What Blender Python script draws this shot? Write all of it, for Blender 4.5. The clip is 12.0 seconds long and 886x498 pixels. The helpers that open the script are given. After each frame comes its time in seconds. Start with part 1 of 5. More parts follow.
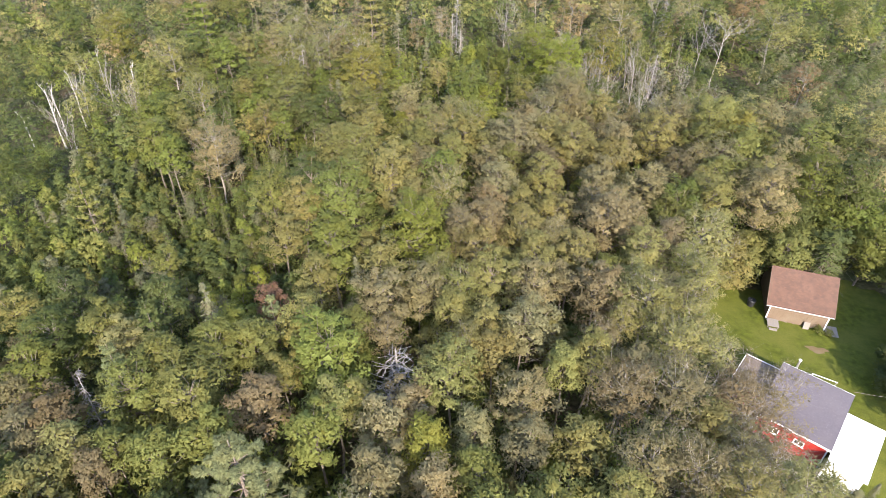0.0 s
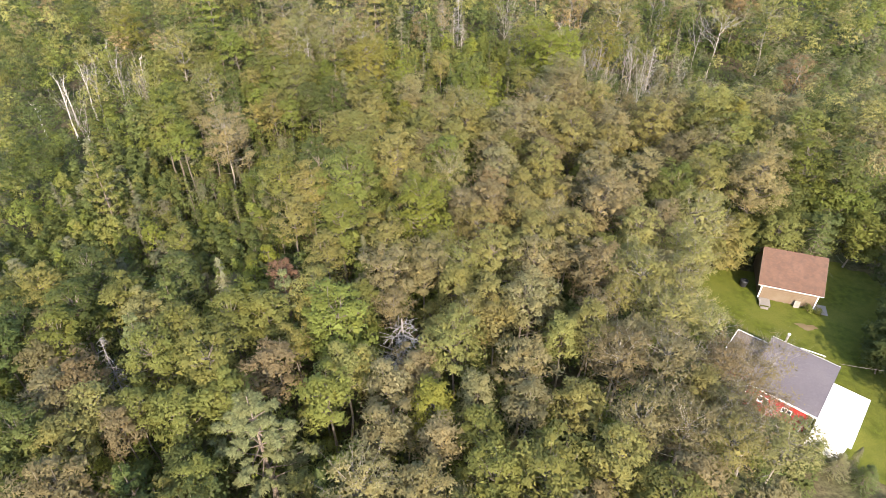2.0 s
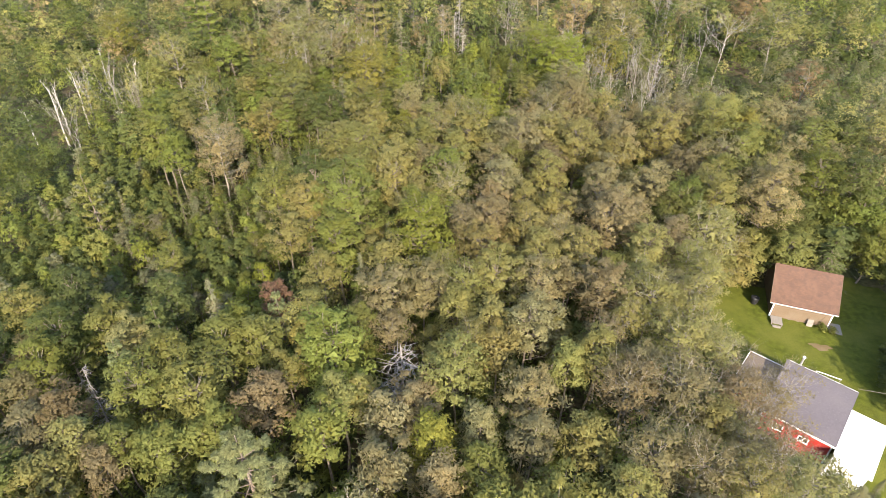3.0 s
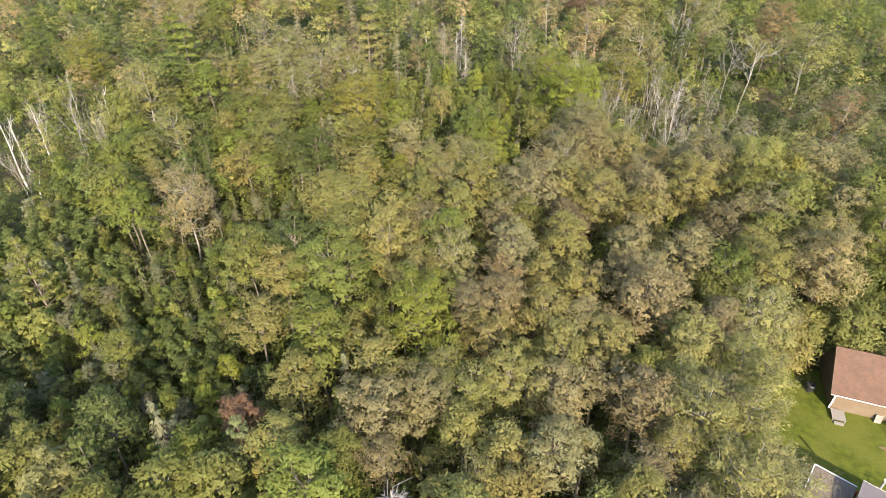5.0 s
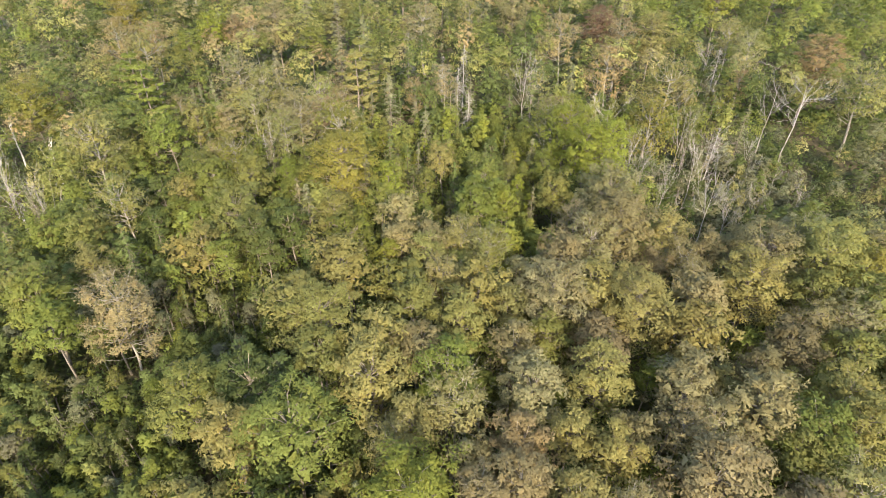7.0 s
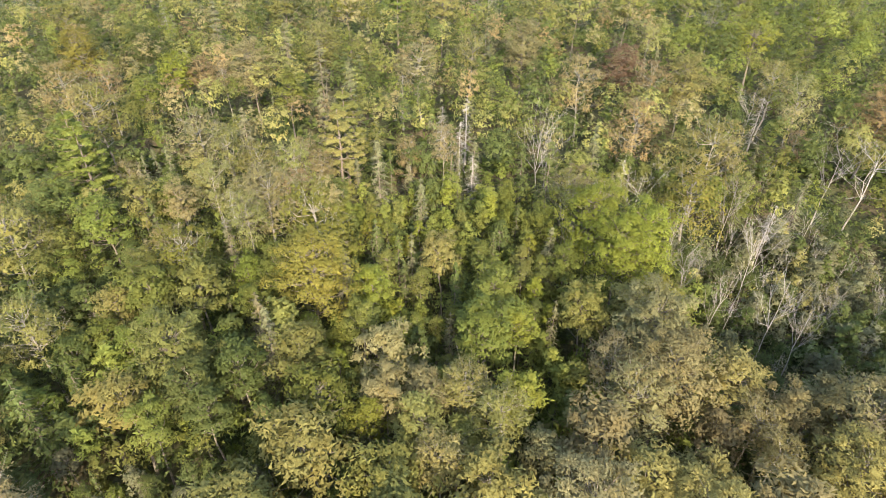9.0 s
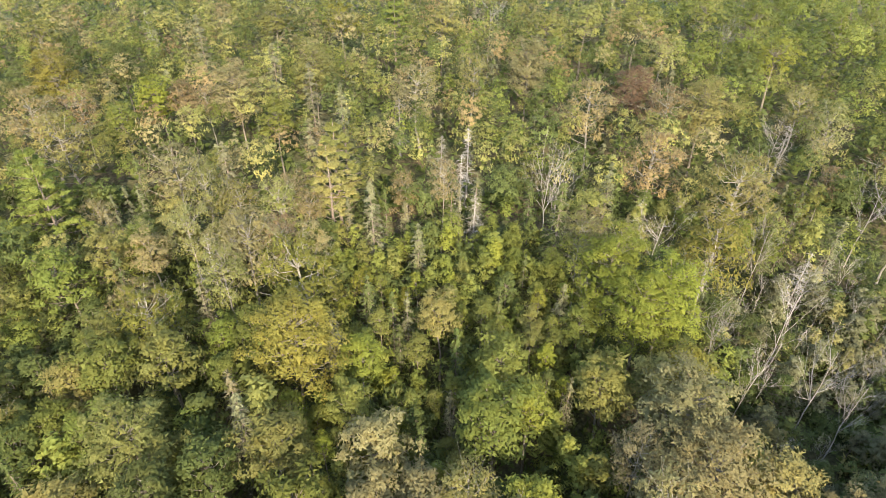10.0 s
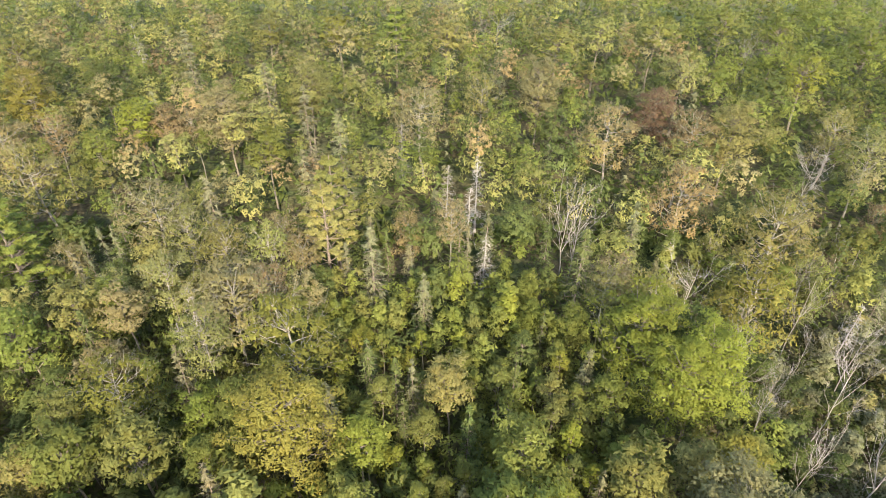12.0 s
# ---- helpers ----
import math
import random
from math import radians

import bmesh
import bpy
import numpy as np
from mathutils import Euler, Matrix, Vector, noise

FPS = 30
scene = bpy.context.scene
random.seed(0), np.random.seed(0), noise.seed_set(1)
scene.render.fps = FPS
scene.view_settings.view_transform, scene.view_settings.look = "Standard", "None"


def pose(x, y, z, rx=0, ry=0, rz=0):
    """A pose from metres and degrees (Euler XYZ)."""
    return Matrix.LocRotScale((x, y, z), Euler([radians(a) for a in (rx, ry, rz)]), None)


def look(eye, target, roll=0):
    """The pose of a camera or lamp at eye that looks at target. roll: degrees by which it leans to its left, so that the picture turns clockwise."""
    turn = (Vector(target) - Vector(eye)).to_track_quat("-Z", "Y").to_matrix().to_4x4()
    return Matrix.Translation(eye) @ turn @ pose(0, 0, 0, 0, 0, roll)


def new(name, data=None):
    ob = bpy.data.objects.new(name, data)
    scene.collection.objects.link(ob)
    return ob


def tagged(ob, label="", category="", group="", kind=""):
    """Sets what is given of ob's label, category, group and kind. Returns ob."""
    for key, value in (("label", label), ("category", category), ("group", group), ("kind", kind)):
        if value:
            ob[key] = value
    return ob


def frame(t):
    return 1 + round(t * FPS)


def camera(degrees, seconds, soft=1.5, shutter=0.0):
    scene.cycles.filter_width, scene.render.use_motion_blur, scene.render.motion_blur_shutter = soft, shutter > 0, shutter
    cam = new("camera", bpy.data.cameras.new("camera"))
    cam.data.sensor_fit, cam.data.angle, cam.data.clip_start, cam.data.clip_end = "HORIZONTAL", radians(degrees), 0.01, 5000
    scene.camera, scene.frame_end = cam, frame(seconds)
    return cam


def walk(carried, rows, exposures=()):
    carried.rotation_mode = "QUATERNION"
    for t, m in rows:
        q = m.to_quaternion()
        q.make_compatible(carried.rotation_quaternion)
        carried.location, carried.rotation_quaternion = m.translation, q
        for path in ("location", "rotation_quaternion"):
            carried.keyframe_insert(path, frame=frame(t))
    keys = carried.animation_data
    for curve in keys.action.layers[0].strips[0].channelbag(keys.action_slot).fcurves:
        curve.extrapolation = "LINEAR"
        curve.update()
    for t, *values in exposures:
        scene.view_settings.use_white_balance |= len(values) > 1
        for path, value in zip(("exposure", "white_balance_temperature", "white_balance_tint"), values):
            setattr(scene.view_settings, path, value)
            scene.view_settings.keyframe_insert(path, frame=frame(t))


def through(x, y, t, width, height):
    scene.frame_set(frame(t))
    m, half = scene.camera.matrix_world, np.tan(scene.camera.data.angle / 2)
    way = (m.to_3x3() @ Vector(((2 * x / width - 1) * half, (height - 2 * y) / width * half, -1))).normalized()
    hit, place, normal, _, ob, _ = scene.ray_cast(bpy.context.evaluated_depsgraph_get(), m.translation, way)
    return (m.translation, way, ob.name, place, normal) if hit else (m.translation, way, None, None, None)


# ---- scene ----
cam = camera(73.0, 12.0, soft=0.88)
EYE = 51.5
PATH = [
    (0.0, 0.00, 0.00, 0.00, -0.03, -36.47, -0.64),
    (0.5, -0.12, -1.17, -0.06, -0.02, -36.49, -0.63),
    (1.0, -0.26, -2.58, -0.14, -0.01, -36.51, -0.62),
    (1.5, -0.33, -3.60, -0.17, 0.00, -36.52, -0.61),
    (2.0, -0.35, -3.54, -0.18, 0.00, -36.56, -0.61),
    (2.5, -0.36, -2.34, -0.17, 0.00, -36.56, -0.61),
    (3.0, -0.42, -0.20, -0.10, 0.01, -36.56, -0.61),
    (5.0, -0.53, 13.97, -0.06, 0.03, -36.41, -0.58),
    (5.5, -0.50, 18.47, 0.00, 0.04, -36.39, -0.58),
    (6.0, -0.42, 23.23, 0.07, 0.06, -36.33, -0.56),
    (6.5, -0.42, 28.18, 0.21, 0.06, -36.27, -0.57),
    (7.0, -0.41, 33.29, 0.44, 0.07, -36.24, -0.55),
    (9.0, -0.24, 54.88, 1.42, 0.13, -36.05, -0.57),
    (9.5, -0.20, 60.31, 1.71, 0.13, -36.01, -0.56),
    (10.0, -0.21, 64.89, 1.93, 0.13, -35.98, -0.56),
    (10.5, -0.38, 68.48, 2.06, 0.13, -35.96, -0.56),
    (11.0, -0.65, 71.19, 2.10, 0.13, -35.93, -0.57),
    (11.5, -0.93, 73.12, 2.02, 0.13, -35.88, -0.58),
    (12.0, -1.17, 74.36, 1.92, 0.13, -35.83, -0.57),
]
walk(cam, [(t, pose(x, y, EYE + z, 90 + p, r, w)) for t, x, y, z, w, p, r in PATH], [(0.0, 1.95, 6250, 14), (2.5, 1.95, 6850, 11), (7.0, 2.0, 6950, 8), (9.5, 2.05, 7100, 7), (12.0, 2.03, 7100, 6)])

# ---- world and sun: a clear early-autumn day, the sun low behind the camera ----
SUN_FROM = Vector((0.21, -0.98, 0)).normalized()
SUN_HIGH = radians(31)
world = bpy.data.worlds.new("sky")
scene.world = world
world.use_nodes = True
sky = world.node_tree.nodes.new("ShaderNodeTexSky")
sky.sky_type, sky.sun_disc = "NISHITA", False
sky.sun_elevation, sky.sun_rotation = SUN_HIGH, math.atan2(SUN_FROM.x, SUN_FROM.y)
world.node_tree.nodes["Background"].inputs["Strength"].default_value = 0.22
world.node_tree.links.new(sky.outputs[0], world.node_tree.nodes["Background"].inputs["Color"])
sun = new("sun", bpy.data.lights.new("sun", "SUN"))
sun.data.energy, sun.data.angle, sun.data.color = 4.0, radians(0.6), (1.0, 0.895, 0.745)
toward = SUN_FROM * math.cos(SUN_HIGH) + Vector((0, 0, math.sin(SUN_HIGH)))
sun.matrix_world = look(Vector((0, 0, 120)), Vector((0, 0, 120)) - toward)


# ---- materials ----
def material(name, rough=0.9):
    mat = bpy.data.materials.new(name)
    mat.use_nodes = True
    nodes, links = mat.node_tree.nodes, mat.node_tree.links
    shader = nodes["Principled BSDF"]
    shader.inputs["Roughness"].default_value = rough
    return mat, nodes, links, shader


def mix_colour(nodes, links, factor, a, b, how="MIX"):
    node = nodes.new("ShaderNodeMix")
    node.data_type, node.blend_type = "RGBA", how
    for value, socket in ((factor, node.inputs[0]), (a, node.inputs[6]), (b, node.inputs[7])):
        if isinstance(value, (int, float)):
            socket.default_value = value
        elif isinstance(value, tuple):
            socket.default_value = (*value, 1)
        else:
            links.new(value, socket)
    return node.outputs[2]


def noise_of(nodes, links, scale, detail=3.0, lows=0.35, highs=0.65, of="Object"):
    """A noise in metres, stretched to run from 0 to 1 between lows and highs."""
    place = nodes.new("ShaderNodeTexCoord")
    if of == "World":
        out = nodes.new("ShaderNodeNewGeometry").outputs["Position"]
    else:
        out = place.outputs[of]
    tex = nodes.new("ShaderNodeTexNoise")
    tex.inputs["Scale"].default_value, tex.inputs["Detail"].default_value = scale, detail
    links.new(out, tex.inputs["Vector"])
    span = nodes.new("ShaderNodeMapRange")
    span.inputs["From Min"].default_value, span.inputs["From Max"].default_value = lows, highs
    links.new(tex.outputs[0], span.inputs["Value"])
    return span.outputs[0]


def relief(nodes, links, shader, height, strength=0.4, far=0.05):
    bump = nodes.new("ShaderNodeBump")
    bump.inputs["Strength"].default_value, bump.inputs["Distance"].default_value = strength, far
    links.new(height, bump.inputs["Height"])
    links.new(bump.outputs[0], shader.inputs["Normal"])


def leaf_material(name, through=0.2, spread=0.16, fine=8.0, tilt=0.75):
    """Leaves: each tree has its own tint, each spray and each leaf in it is a little lighter, darker or drier than the next.
    fine: how many leaves go to a metre of a spray."""
    mat, nodes, links, shader = material(name, 0.6)
    tint = nodes.new("ShaderNodeObjectInfo").outputs["Color"]
    about = nodes.new("ShaderNodeNewGeometry")
    span = nodes.new("ShaderNodeMapRange")
    span.inputs["To Min"].default_value, span.inputs["To Max"].default_value = 1 - 1.3 * spread, 1 + 0.6 * spread
    links.new(about.outputs["Random Per Island"], span.inputs["Value"])
    value = nodes.new("ShaderNodeHueSaturation")
    links.new(tint, value.inputs["Color"])
    links.new(span.outputs[0], value.inputs["Value"])
    dry = noise_of(nodes, links, 0.7, 2.0, 0.48, 0.75)
    warm = mix_colour(nodes, links, dry, (1, 1, 1), (1.08, 0.98, 0.86))
    tone = mix_colour(nodes, links, 1.0, value.outputs[0], warm, "MULTIPLY")
    shader.inputs["Specular IOR Level"].default_value = 0.06
    back = nodes.new("ShaderNodeBsdfTranslucent")
    both = nodes.new("ShaderNodeMixShader")
    both.inputs[0].default_value = through
    links.new(shader.outputs[0], both.inputs[1])
    links.new(back.outputs[0], both.inputs[2])
    if fine:
        place = nodes.new("ShaderNodeTexCoord")
        cell = nodes.new("ShaderNodeTexVoronoi")
        cell.inputs["Scale"].default_value = fine
        links.new(place.outputs["Object"], cell.inputs["Vector"])
        # each leaf has its own lightness and its own tilt
        grey = nodes.new("ShaderNodeSeparateColor")
        links.new(cell.outputs["Color"], grey.inputs[0])
        own = nodes.new("ShaderNodeMapRange")
        own.inputs["To Min"].default_value, own.inputs["To Max"].default_value = 0.82, 1.10
        links.new(grey.outputs[0], own.inputs["Value"])
        each = nodes.new("ShaderNodeHueSaturation")
        links.new(tone, each.inputs["Color"])
        links.new(own.outputs[0], each.inputs["Value"])
        tone = each.outputs[0]
        lean = nodes.new("ShaderNodeVectorMath")
        lean.operation = "MULTIPLY_ADD"
        lean.inputs[1].default_value, lean.inputs[2].default_value = (tilt,) * 3, (-0.5 * tilt,) * 3
        links.new(cell.outputs["Color"], lean.inputs[0])
        add = nodes.new("ShaderNodeVectorMath")
        add.operation = "ADD"
        links.new(about.outputs["Normal"], add.inputs[0])
        links.new(lean.outputs[0], add.inputs[1])
        norm = nodes.new("ShaderNodeVectorMath")
        norm.operation = "NORMALIZE"
        links.new(add.outputs[0], norm.inputs[0])
        links.new(norm.outputs[0], shader.inputs["Normal"])
    links.new(tone, shader.inputs["Base Color"])
    links.new(tone, back.inputs["Color"])
    links.new(both.outputs[0], nodes["Material Output"].inputs[0])
    return mat


def bark_material(name, light, dark, scale=6.0):
    mat, nodes, links, shader = material(name, 0.92)
    grain = noise_of(nodes, links, scale, 4.0)
    tone = mix_colour(nodes, links, grain, dark, light)
    vary = nodes.new("ShaderNodeMapRange")
    vary.inputs["To Min"].default_value, vary.inputs["To Max"].default_value = 0.75, 1.2
    links.new(nodes.new("ShaderNodeObjectInfo").outputs["Random"], vary.inputs["Value"])
    value = nodes.new("ShaderNodeHueSaturation")
    links.new(tone, value.inputs["Color"])
    links.new(vary.outputs[0], value.inputs["Value"])
    links.new(value.outputs[0], shader.inputs["Base Color"])
    relief(nodes, links, shader, grain, 0.5, 0.03)
    return mat


LEAF = leaf_material("broad_leaves", 0.46, 0.14, 9.0, 0.40)
FAR_LEAF = leaf_material("massed_leaves", 0.46, 0.10, 6.0, 0.35)
NEEDLE = leaf_material("needles", 0.30, 0.18, 10.0, 0.5)
BARK = bark_material("grey_brown_bark", (0.17, 0.14, 0.105), (0.08, 0.065, 0.05))
PALE_BARK = bark_material("pale_bark", (0.23, 0.20, 0.16), (0.125, 0.108, 0.085))
DEAD_WOOD = bark_material("weathered_dead_wood", (0.25, 0.225, 0.20), (0.14, 0.125, 0.11))
WHITE_WOOD = bark_material("bleached_dead_wood", (0.42, 0.39, 0.35), (0.27, 0.245, 0.215))
BARE_BARK = bark_material("bare_grey_bark", (0.25, 0.22, 0.195), (0.145, 0.127, 0.11))
DARK_BARK = bark_material("dark_conifer_bark", (0.17, 0.13, 0.10), (0.07, 0.055, 0.045))


def soil_material():
    mat, nodes, links, shader = material("forest_floor", 0.95)
    shader.inputs["Specular IOR Level"].default_value = 0.1
    broad = noise_of(nodes, links, 0.12, 4.0, of="World")
    fine = noise_of(nodes, links, 2.2, 5.0, 0.3, 0.7, of="World")
    litter = mix_colour(nodes, links, fine, (0.045, 0.034, 0.020), (0.11, 0.085, 0.045))
    moss = mix_colour(nodes, links, fine, (0.025, 0.032, 0.012), (0.06, 0.075, 0.028))
    links.new(mix_colour(nodes, links, broad, litter, moss), shader.inputs["Base Color"])
    relief(nodes, links, shader, fine, 0.6, 0.1)
    return mat


def lawn_material():
    mat, nodes, links, shader = material("mown_grass", 0.9)
    shader.inputs["Specular IOR Level"].default_value = 0.08
    broad = noise_of(nodes, links, 0.22, 4.0, 0.4, 0.65, of="World")
    mid = noise_of(nodes, links, 1.3, 5.0, 0.38, 0.65, of="World")
    fine = noise_of(nodes, links, 11.0, 4.0, 0.3, 0.7, of="World")
    green = mix_colour(nodes, links, mid, (0.046, 0.056, 0.008), (0.090, 0.098, 0.013))
    green = mix_colour(nodes, links, broad, green, (0.104, 0.104, 0.020))
    green = mix_colour(nodes, links, fine, mix_colour(nodes, links, 0.6, green, (0.030, 0.042, 0.006)), green)
    links.new(green, shader.inputs["Base Color"])
    relief(nodes, links, shader, fine, 0.5, 0.06)
    return mat


def painted(name, colour, rough=0.6, scale=3.0, wear=0.25, dirt=(0.2, 0.17, 0.13), stretch=(1, 1, 1), metal=0.0):
    """Paint, metal or board with fine grain and larger stains."""
    mat, nodes, links, shader = material(name, rough)
    shader.inputs["Metallic"].default_value = metal
    shader.inputs["Specular IOR Level"].default_value = 0.22
    stain = noise_of(nodes, links, scale * 0.25, 4.0, 0.45, 0.8)
    grain = noise_of(nodes, links, scale * 4, 4.0, 0.3, 0.75)
    dull = tuple(c * 0.82 for c in colour)
    tone = mix_colour(nodes, links, grain, dull, colour)
    shift = nodes.new("ShaderNodeMath")
    shift.operation = "MULTIPLY"
    shift.inputs[1].default_value = wear
    links.new(stain, shift.inputs[0])
    links.new(mix_colour(nodes, links, shift.outputs[0], tone, dirt), shader.inputs["Base Color"])
    relief(nodes, links, shader, grain, 0.2, 0.01)
    return mat


# ---- helpers for meshes ----
def mesh_of(name, verts, faces, mat, normals=None):
    data = bpy.data.meshes.new(name)
    data.from_pydata(np.asarray(verts).tolist(), [], faces if isinstance(faces, list) else faces.tolist())
    data.materials.append(mat)
    data.update()
    if normals is not None:
        data.shade_smooth()
        data.normals_split_custom_set_from_vertices(np.asarray(normals).tolist())
    return data


def unit(v):
    return v / (np.linalg.norm(v, axis=-1, keepdims=True) + 1e-9)


def leaf_cards(rng, centres, outward, size, up=0.35, narrow=0.66, loose=0.55, along=None, own=0.4):
    """One lance-shaped leaf spray at each centre, facing roughly outward and upward; the light falls on it as on the clump that it belongs to."""
    n = len(centres)
    face = unit(outward + rng.normal(0, loose, (n, 3)) + np.array([0, 0, up]))
    if along is None:
        along = unit(np.cross(face, rng.normal(0, 1, (n, 3))))
    else:
        along = unit(along - face * (along * face).sum(-1, keepdims=True))
    side = np.cross(face, along)
    s = size * rng.uniform(0.6, 1.35, (n, 1))
    skew = rng.uniform(-0.25, 0.25, (n, 1))
    a = centres - along * s * 0.5 - side * s * narrow * 0.5
    b = centres - along * s * rng.uniform(0.1, 0.5, (n, 1)) + side * s * narrow * 0.5
    c = centres + along * s * 0.5 + side * s * skew
    verts = np.stack([b, a, c], 1).reshape(-1, 3)
    normals = np.repeat(unit((1 - own) * unit(outward + 1e-6) + own * face), 3, 0)
    return verts, np.arange(3 * n).reshape(-1, 3), normals


def tubes(starts, ends, r0, r1, sides=3):
    """Tapered open tubes from starts to ends."""
    starts, ends = np.asarray(starts, float), np.asarray(ends, float)
    n = len(starts)
    way = ends - starts
    way /= np.linalg.norm(way, axis=1)[:, None] + 1e-9
    ref = np.where(np.abs(way[:, 2:3]) > 0.9, np.array([[1.0, 0, 0]]), np.array([[0, 0, 1.0]]))
    u = np.cross(way, ref)
    u /= np.linalg.norm(u, axis=1)[:, None]
    v = np.cross(way, u)
    ang = np.arange(sides) * 2 * np.pi / sides
    ring = np.cos(ang)[None, :, None] * u[:, None] + np.sin(ang)[None, :, None] * v[:, None]
    r0, r1 = np.broadcast_to(np.asarray(r0, float), (n,)), np.broadcast_to(np.asarray(r1, float), (n,))
    low, high = starts[:, None] + ring * r0[:, None, None], ends[:, None] + ring * r1[:, None, None]
    verts = np.concatenate([low, high], 1).reshape(-1, 3)
    k = np.arange(sides)
    quad = np.stack([k, (k + 1) % sides, sides + (k + 1) % sides, sides + k], 1)
    faces = (np.arange(n)[:, None, None] * 2 * sides + quad[None]).reshape(-1, 4)
    return verts, faces


def joined(pieces):
    verts, faces, at = [], [], 0
    for v, f in pieces:
        verts.append(v), faces.append(f + at)
        at += len(v)
    return np.concatenate(verts), np.concatenate(faces)


def stem(rng, high, r, lean=0.03, steps=5, top=0.25):
    """A slightly crooked tapered trunk: its tubes and its line of points."""
    pts = np.zeros((steps + 1, 3))
    pts[:, 2] = np.linspace(-0.25, high, steps + 1)
    pts[1:, :2] = np.cumsum(rng.normal(0, lean * high / steps, (steps, 2)), 0)
    radius = np.linspace(r, r * top, steps + 1)
    radius[0] *= 1.3
    return tubes(pts[:-1], pts[1:], radius[:-1], radius[1:], 6), pts


def on_line(pts, z):
    return np.stack([np.interp(z, pts[:, 2], pts[:, 0]), np.interp(z, pts[:, 2], pts[:, 1]), z], -1)


def broadleaf(seed, high, wide, base, clumps, leaves, size, puff=0.8, shape=0.75, twigs=0, inside=0.2, limb=1.0, loose=0.6, own=0.35, core=2.6, puffy=0.55, cone=0.25, lift=0.8, slim=0.48):
    """A deciduous tree: crooked trunk, limbs that reach to rounded puffs of leaves on and inside an uneven crown."""
    rng = np.random.default_rng(seed)
    trunk, line = stem(rng, high * 0.78, 0.0085 * high + 0.02, 0.05)
    mid, half = (high + base) / 2, (high - base) / 2
    # puffs: spread over the crown's shell by a golden spiral, then jittered, some pulled inside
    i = np.arange(clumps) + 0.5
    z = 1 - 1.7 * i / clumps
    turn = i * 2.39996 + rng.uniform(0, 6)
    flat = np.sqrt(np.clip(1 - z * z, 0, 1)) ** shape
    lobes = 1 + 0.20 * np.sin(2 * turn + rng.uniform(0, 6)) + 0.14 * np.sin(3 * turn + 4 * z + rng.uniform(0, 6))
    depth = rng.uniform(0.66, 0.98, clumps) * lobes
    depth[rng.random(clumps) < inside] *= 0.6
    reach = max(wide - puff * 0.6, 0.3) * np.clip(1 - cone * 0.55 * (z + 0.4), 0.06, 2)
    c = np.stack([np.cos(turn) * flat * reach * depth, np.sin(turn) * flat * reach * depth, mid + z * (half - puff * 0.4) * rng.uniform(0.84, 1.04, clumps)], -1)
    c[:, :2] += on_line(line, c[:, 2])[:, :2] * 0.7
    c += rng.normal(0, 0.11 * wide, c.shape)
    # limbs: a fork on the trunk, a knee, a tip
    start = on_line(line, np.clip(c[:, 2] - (0.35 + 0.5 * rng.random(clumps)) * np.linalg.norm(c[:, :2], axis=1) - 0.4, base * 0.75, high * 0.8))
    knee = start * 0.45 + c * 0.55 + rng.normal(0, 0.18, c.shape) - np.array([0, 0, 0.25])
    thick = 0.0028 * high * limb
    limbs = [tubes(start, knee, thick, thick * 0.6), tubes(knee, c, thick * 0.6, thick * 0.2)]
    for _ in range(twigs):
        tip = c + rng.normal(0, puff * 0.75, c.shape) + (c - start) * 0.18 + np.array([0, 0, 0.2])
        limbs.append(tubes(knee * 0.3 + c * 0.7, tip, thick * 0.3, thick * 0.09))
    # leaves: on the upper and outer side of each puff, which is a flattened dome
    which = rng.integers(0, clumps, clumps * leaves)
    crown_out = unit(c - np.array([0, 0, mid - half * 0.35]))
    way = unit(rng.normal(0, 0.8, (len(which), 3)) + 0.45 * crown_out[which] + np.array([0, 0, 0.45]))
    size_of = rng.uniform(0.6, 1.35, clumps) * puff
    off = way * (size_of[which] * (rng.uniform(0.45, 1.05, len(which)) + rng.exponential(0.10, len(which))))[:, None] * np.array([1.1, 1.1, 0.66])
    p = c[which] + off
    out, way_of = unit(puffy * way + 0.45 * crown_out[which] + np.array([0, 0, 0.15])), way
    # inner leaves: fewer and larger sprays that close the crown
    n = int(clumps * core)
    way = unit(rng.normal(0, 1, (n, 3)))
    deep = way * rng.uniform(0.25, 0.74, (n, 1)) * np.array([wide, wide, half]) + np.array([0, 0, mid])
    deep[:, :2] += on_line(line, deep[:, 2])[:, :2] * 0.7
    inner = leaf_cards(rng, deep, way, 0.10 * wide + 0.28, own=0.3)
    brushed = way_of + np.array([0, 0, lift]) + rng.normal(0, 0.35, p.shape)
    outer = leaf_cards(rng, p, out, size * 1.15, 0.35, slim, loose, brushed, own)
    return trunk, joined(limbs), (np.concatenate([outer[0], inner[0]]), np.concatenate([outer[1], inner[1] + len(outer[0])]), np.concatenate([outer[2], inner[2]]))


